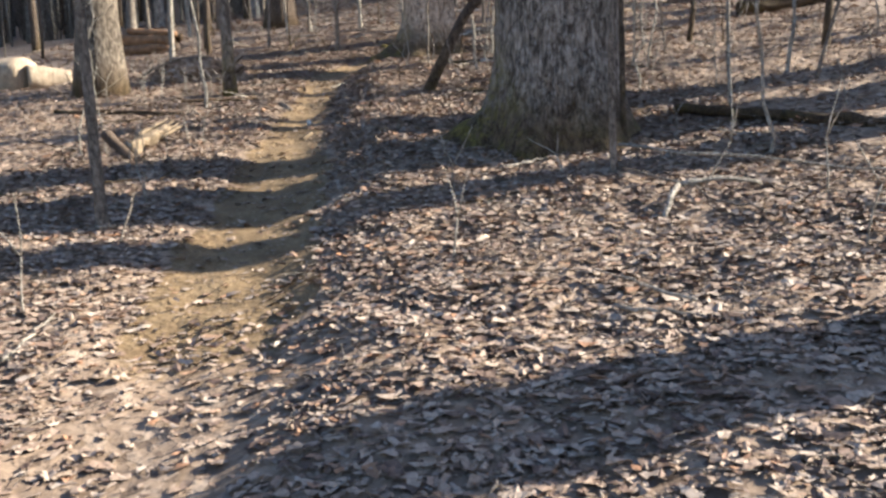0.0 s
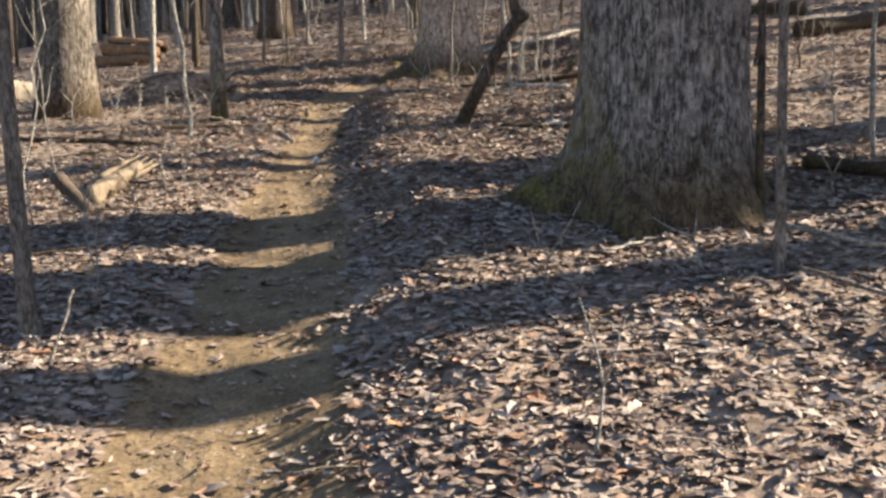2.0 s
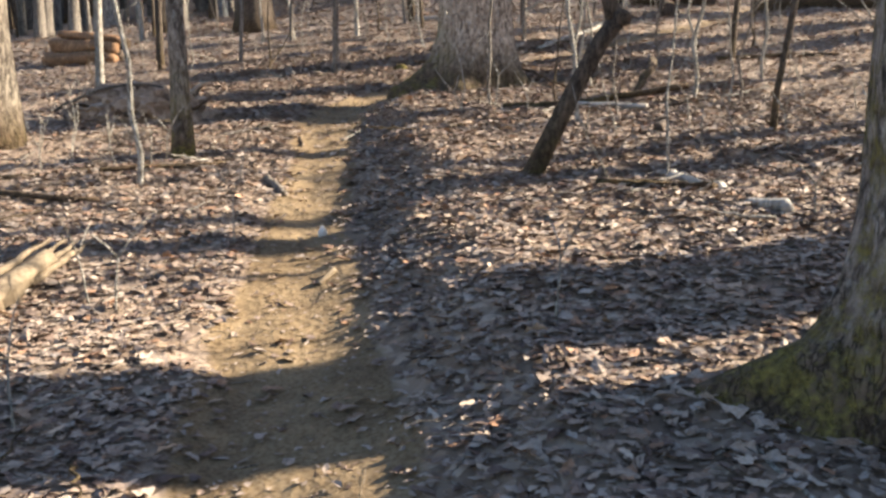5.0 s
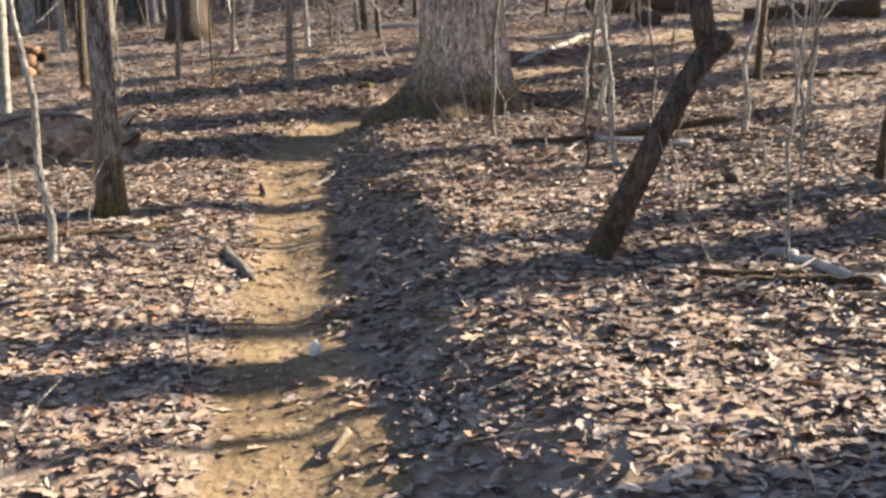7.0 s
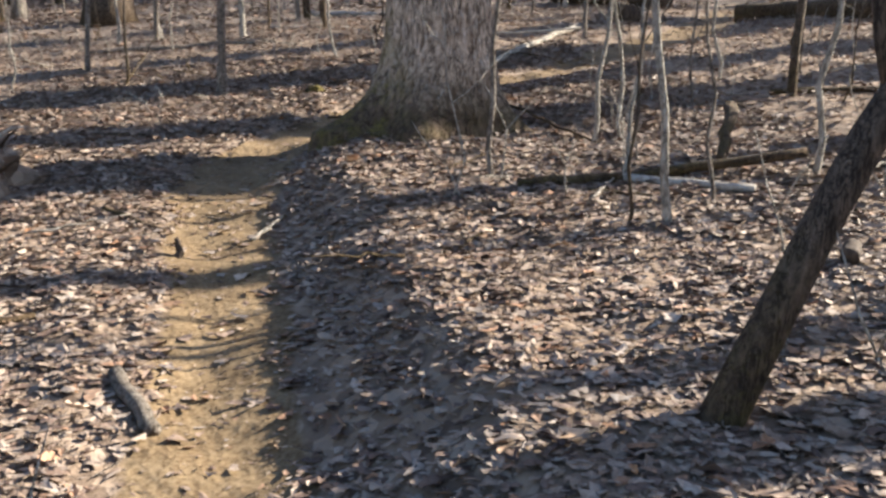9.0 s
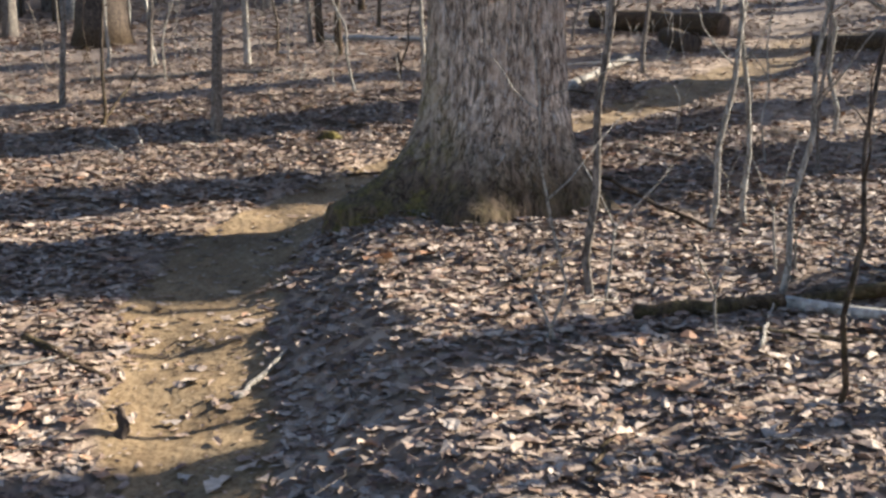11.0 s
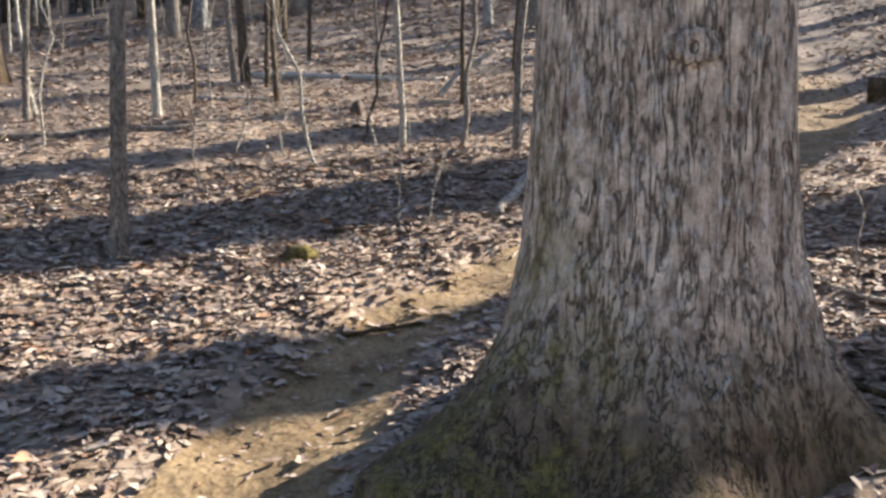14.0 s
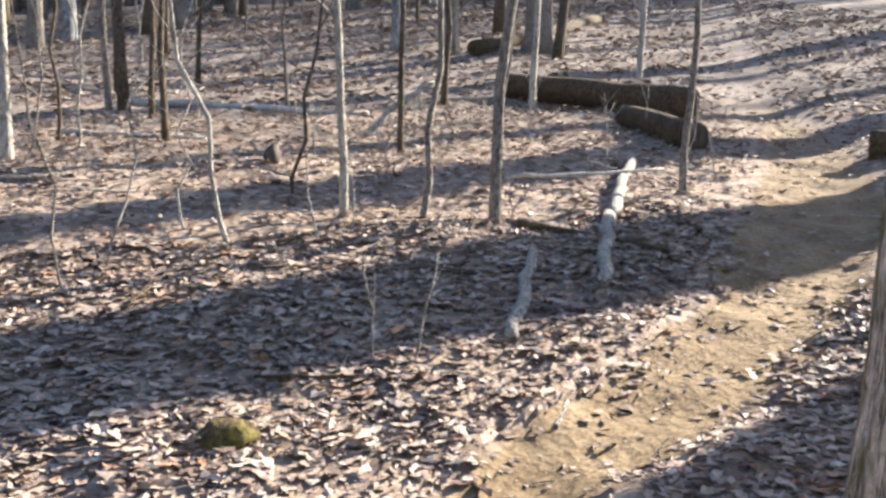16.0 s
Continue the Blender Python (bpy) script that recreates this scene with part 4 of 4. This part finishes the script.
# ---- trees set out of view up the slope to throw shadows across the trail ----
# x, where its shadow meets the trail, thickness
# the ones at 6.8 and 15.36 are added to shade the great oaks
for k, (x, at, d) in enumerate([(6.0, 2.4, 0.7), (6.5, 5.68, 0.62), (7.6, 6.8, 1.05), (7.0, 8.2, 0.97), (8.5, 10.45, 0.38), (9.2, 10.98, 0.2), (10.0, 13.28, 0.32), (9.6, 15.36, 0.82), (11.0, 16.85, 0.8), (12.0, 18.95, 1.2), (14.5, 21.1, 0.9), (16.5, 22.7, 0.4), (18.5, 26.0, 0.8)]):
    y = at + 0.22 * (x + 1.1)
    tall_tree(x, y, d, 21, 100 + k, BARK_OAK, "tall bare tree out of view whose shadow crosses the trail", (0, 0), 0.6, 9, 0.25, 0.0015)


# ---- the wood beyond ----
rng = random.Random(21)
kinds = [tall_tree(-14 + 1.5 * k, 30 + 2.2 * k, 0.2 + 0.06 * k, 13 + k, 200 + k, (BARK_FAR, BARK_DARK, BARK_GREY)[k % 3], "tall thin bare tree in the wood behind", (0.01 * k - 0.02, 0), 0.45, 7, 0.12) for k in range(6)]
thin = [small_tree(-9 - k, 12 + 2.0 * k, 0.05 + 0.02 * k, 6 + k, (0.03 * k - 0.05, 0), (BARK_GREY, BARK_PALE, BARK_DARK)[k % 3], 300 + k, "thin bare tree in the wood behind", 0.02, "sapling", 0.35, 6) for k in range(5)]
made = 0
while made < 210:
    x, y = rng.uniform(-34, 40), rng.uniform(5, 62)
    seen = math.hypot(x + 1, y - 8)
    if seen < 14 or abs(float(off_trail(x, y))) < 1.4:
        continue
    if x > 4 and y < 26 + 0.5 * x:
        continue
    if x > -6 and y < 27:
        continue
    pick = rng.choice(kinds) if (rng.random() < 0.35 and y > 30) else rng.choice(thin)
    copy_thing(pick, Matrix.Translation(spot(x, y)) @ Matrix.Rotation(rng.uniform(0, 6.28), 4, "Z") @ Matrix.Rotation(rng.uniform(-0.03, 0.03), 4, "X"))
    made += 1


def far_woods():
    """Countless trunks further off, out to the ridge."""
    rng = random.Random(5)
    t = Tubes(5)
    n = 0
    while n < 3400:
        a, d = rng.uniform(0, 6.283), 34 + 54 * rng.random() ** 0.9
        x, y = d * math.sin(a), d * math.cos(a) + 8
        ahead = math.cos(a)
        if ahead < 0.3 and rng.random() < 0.7:
            continue
        if (x > 6 and y < 30) or (x > 10 and rng.random() < 0.6):
            continue
        p = spot(x, y)
        h, r = rng.uniform(9, 19), rng.choice((0.03, 0.04, 0.06, 0.08, 0.12, 0.2))
        lean = Vector((rng.uniform(-0.06, 0.06), rng.uniform(-0.06, 0.06), 1))
        t.add([p - lean * 0.3, p + lean * h * 0.35 + Vector((rng.uniform(-0.2, 0.2), 0, 0)), p + lean * h * 0.7, p + lean * h], [r * 1.2, r, r * 0.7, r * 0.15])
        for _ in range(3):
            b = p + lean * h * rng.uniform(0.25, 0.9)
            g = rng.uniform(0, 6.283)
            e = Vector((math.cos(g), math.sin(g), rng.uniform(0.3, 0.9))) * rng.uniform(0.8, 2.6)
            t.add([b, b + e * 0.5 + Vector((0, 0, 0.1)), b + e], [r * 0.3, r * 0.2, 0.008], 4)
        n += 1
    tagged(new("far_woods", t.mesh("far_woods", BARK_FAR)), "dense bare grey woodland on the far slope", "woodland", kind="stuff")


far_woods()


def far_backdrop():
    """The hazy wall of bare wood that closes the view."""
    m = Nodes("hazy_far_wood", 1.0, 0.0)
    v = m.coords()
    # distance haze and stems are both put into the wall's colour
    stems = m.noise(m.coords(scale=(1, 1, 0.06)), 0.9, 5, 0.7)
    col = m.ramp(stems, (0.35, (0.08, 0.088, 0.08)), (0.5, (0.18, 0.185, 0.17)), (0.68, (0.33, 0.325, 0.30)))
    col = m.mix(m.math("MULTIPLY", m.noise(v, 0.12, 4), 0.6), col, (0.15, 0.15, 0.135))
    mat = m.done(col, stems, 0.6, 0.4)
    rows = []
    n = 240
    for k in range(6):
        for i in range(n):
            a = 6.283185 * i / n
            d = 92 + 3 * math.sin(a * 23) + 2 * math.sin(a * 57) + k * 1.2
            p = spot(d * math.sin(a), 10 + d * math.cos(a))
            h = (-1.0, 1.0, 4.0, 8.0, 11.0, 13.5 + 2.5 * noise.noise((math.sin(a) * 30, math.cos(a) * 30, 0)))[k]
            rows.append((p.x, p.y, p.z + h))
    tagged(new("backdrop", mesh_of("backdrop", rows, grid_quads(n, 6, True), mat)), "hazy grey wall of distant bare woodland", "backdrop", kind="structure")


far_backdrop()


# ---- leaf litter ----
def leaf_shapes(rows, count, seed):
    """Curled, lobed leaves along a midrib, each rows x 3 points."""
    rng = np.random.RandomState(seed)
    out = []
    for _ in range(count):
        f = np.linspace(0, 1, rows)
        curled = rng.rand() < 0.5
        wide = (0.19 if curled else 0.31) * np.sin(np.pi * np.clip(f * 0.92 + 0.04, 0, 1)) ** 0.7
        if rows > 3:
            wide *= np.where(np.arange(rows) % 2 == 1, 1.3, 0.75) * rng.uniform(0.7, 1.3, rows)
        else:
            wide *= rng.uniform(0.6, 1.4, rows)
        curl, twist = rng.uniform(-0.4, 0.4), rng.uniform(-0.5, 0.5)
        fold = rng.uniform(0.3, 0.9) if curled else rng.uniform(-0.1, 0.45)
        pts = np.zeros((rows, 3, 3))
        for j in range(rows):
            s = twist * (f[j] - 0.5)
            for k, side in enumerate((-1, 0, 1)):
                x = side * wide[j] * rng.uniform(0.75, 1.2)
                z = fold * abs(x) + curl * (f[j] - 0.5) ** 2 + s * x
                pts[j, k] = (x, (f[j] - 0.5) + rng.uniform(-0.1, 0.6) * abs(x), z + rng.uniform(-0.04, 0.04))
        pts[..., 2] -= pts[..., 2].min()
        out.append(pts.reshape(-1, 3))
    return np.array(out)


def scatter(name, rows, count, seed, x0, x1, y0, y1, keep, size, lift):
    """Places leaves over a stretch of ground as one mesh; keep gives the chance at each place."""
    rng = np.random.RandomState(seed)
    x, y = rng.uniform(x0, x1, count), rng.uniform(y0, y1, count)
    ok = rng.rand(count) < keep(x, y)
    x, y = x[ok], y[ok]
    n = len(x)
    shapes = leaf_shapes(rows, 60, seed)
    P = shapes[rng.randint(0, 60, n)]
    s = rng.uniform(size[0], size[1], n) * np.where(rng.rand(n) < 0.25, 0.6, 1.0)
    P = P * s[:, None, None]
    ax = rng.normal(0, 0.13, n)
    ay = rng.normal(0, 0.13, n)
    az = rng.uniform(0, 6.283, n)
    flip = np.where(rng.rand(n) < 0.45, -1.0, 1.0)
    P[..., 2] *= flip[:, None]
    P[..., 0] *= flip[:, None]
    P[..., 2] -= P[..., 2].min(1, keepdims=True)
    c, q = np.cos(ax)[:, None], np.sin(ax)[:, None]
    Y, Z = P[..., 1] * c - P[..., 2] * q, P[..., 1] * q + P[..., 2] * c
    c, q = np.cos(ay)[:, None], np.sin(ay)[:, None]
    X, Z = P[..., 0] * c + Z * q, -P[..., 0] * q + Z * c
    c, q = np.cos(az)[:, None], np.sin(az)[:, None]
    W = np.stack([X * c - Y * q, X * q + Y * c, Z], -1)
    base = land(x, y)
    base[:, 2] += rng.uniform(lift[0], lift[1], n)
    W = W + base[:, None, :]
    one = grid_quads(3, rows)
    Q = (one[None] + (np.arange(n) * rows * 3)[:, None, None]).reshape(-1, 4)
    return tagged(new(name, mesh_of(name, W.reshape(-1, 3), Q, LEAF, False)), "thick drift of dry brown and tan oak leaves", "leaf litter", kind="stuff")


def near_keep(x, y):
    s = off_trail(x, y)
    a = from_middle(s, y)
    start = np.clip((5.6 - y) / 1.4, 0, 1)
    k = np.clip((a - half_width(y) + 0.06 + 0.10 * waves(x, y, 0.7, 40)) / 0.26, 0.07, 1)
    k = np.maximum(k, 0.35 * np.clip((y - 20.5) / 1.5, 0, 1))
    return np.maximum(k, 0.30 * start) * (0.75 + 0.25 * waves(x, y, 0.9, 41))


def inner(x, y):
    return (x > -3.6) & (x < 2.7) & (y < 20.5)


def outer(x, y):
    return (x > -7.0) & (x < 7.0) & (y < 26)


litter = scatter("leaf_litter", 5, 84000, 1, -3.6, 2.7, 1.6, 20.5, near_keep, (0.042, 0.092), (0.002, 0.014))
scatter("leaf_litter", 3, 125000, 6, -3.6, 2.7, 1.6, 20.5, near_keep, (0.022, 0.062), (0.0, 0.014))
scatter("leaf_litter", 3, 128000, 2, -7, 7, 1.0, 26, lambda x, y: np.where(inner(x, y), 0.0, near_keep(x, y)), (0.04, 0.095), (0.0, 0.04))
scatter("leaf_litter", 3, 46000, 3, -12, 18, 20.0, 44.0, lambda x, y: np.where(outer(x, y), 0.0, near_keep(x, y)), (0.09, 0.18), (0.0, 0.05))
scatter("leaf_litter", 3, 24000, 5, -20, 18, -10.0, 30.0, lambda x, y: np.where((outer(x, y) & (y > 1.0)) | ((x > -12) & (y > 20)), 0.0, near_keep(x, y)), (0.09, 0.18), (0.0, 0.05))
scatter("leaf_crumbs", 3, 60000, 4, -2.4, 4.0, 3.0, 21.0, lambda x, y: np.clip(1.15 - np.abs(off_trail(x, y)) / 0.6, 0, 1) * np.clip(0.55 + 0.5 * waves(x, y, 0.55, 44), 0.15, 1), (0.010, 0.034), (-0.004, 0.008))


# countless thin twigs and stalks among the leaves
def twig_litter():
    rng = random.Random(31)
    t = Tubes(3)
    n = 0
    while n < 5200:
        x, y = rng.uniform(-3.6, 3.2), 2.0 + 19.0 * rng.random() ** 1.2
        a = abs(float(off_trail(x, y)))
        if (a < 0.4 and rng.random() < 0.85) or math.hypot(x - 1, y - 7.42) < 0.62 or math.hypot(x - 0.17, y - 15.88) < 0.6:
            continue
        p = spot(x, y, rng.uniform(0.012, 0.04) if a > 0.4 else 0.004)
        way = rng.uniform(0, 6.283)
        d = Vector((math.cos(way), math.sin(way), rng.gauss(0.0, 0.12))) * rng.uniform(0.05, 0.24) * rng.uniform(0.5, 1.3)
        kink = Vector((rng.gauss(0, 1), rng.gauss(0, 1), rng.uniform(-0.2, 0.6))) * d.length * 0.1
        r = rng.uniform(0.0012, 0.0032)
        t.add([p, p + d * 0.5 + kink, p + d], [r, r * 0.9, r * 0.5])
        n += 1
    tagged(new("twig_litter", t.mesh("twig_litter", BARK_TWIG)), "thin pale twigs strewn among the dry leaves", "twigs", kind="stuff")


twig_litter()


# leaves that lie loose on and beside the trail
def single_leaves():
    rng = random.Random(77)
    meshes = []
    for k, p in enumerate(leaf_shapes(7, 12, 9)):
        meshes.append(mesh_of("leaf", p, grid_quads(3, 7), LEAF_ONE, True))
    n = 0
    while n < 280:
        x, y = rng.uniform(-3.2, 1.8), rng.uniform(4.2, 19.5)
        a = abs(float(off_trail(x, y)))
        if a > 1.5 or (a < 0.3 and rng.random() < 0.75) or math.hypot(x - 0.13, y - 16) < 0.9 or math.hypot(x - 1, y - 7.4) < 0.9:
            continue
        ob = new("leaf", meshes[n % 12])
        ob.parent = litter
        s = rng.uniform(0.055, 0.10)
        ob.matrix_basis = Matrix.Translation(spot(x, y, 0.025 if a > 0.5 else 0.004)) @ Euler((rng.gauss(0, 0.25), rng.gauss(0, 0.25), rng.uniform(0, 6.28))).to_matrix().to_4x4() @ Matrix.Scale(s, 4)
        n += 1


def single_leaf_material():
    m = Nodes("loose_dry_leaf", 0.6, 0.35)
    v = m.coords()
    tone = m.ramp(m.each(), (0.0, (0.20, 0.12, 0.07)), (0.35, (0.40, 0.28, 0.18)), (0.7, (0.56, 0.44, 0.33)), (0.9, (0.46, 0.22, 0.09)), (1.0, (0.5, 0.36, 0.24)))
    return m.done(m.mix(0.6, tone, m.mix(1.0, tone, m.ramp(m.noise(v, 5, 5), (0.35, 0.55), (0.6, 1.0)), "MULTIPLY")), m.noise(v, 8, 4), 0.3, 0.05)


LEAF_ONE = single_leaf_material()
single_leaves()
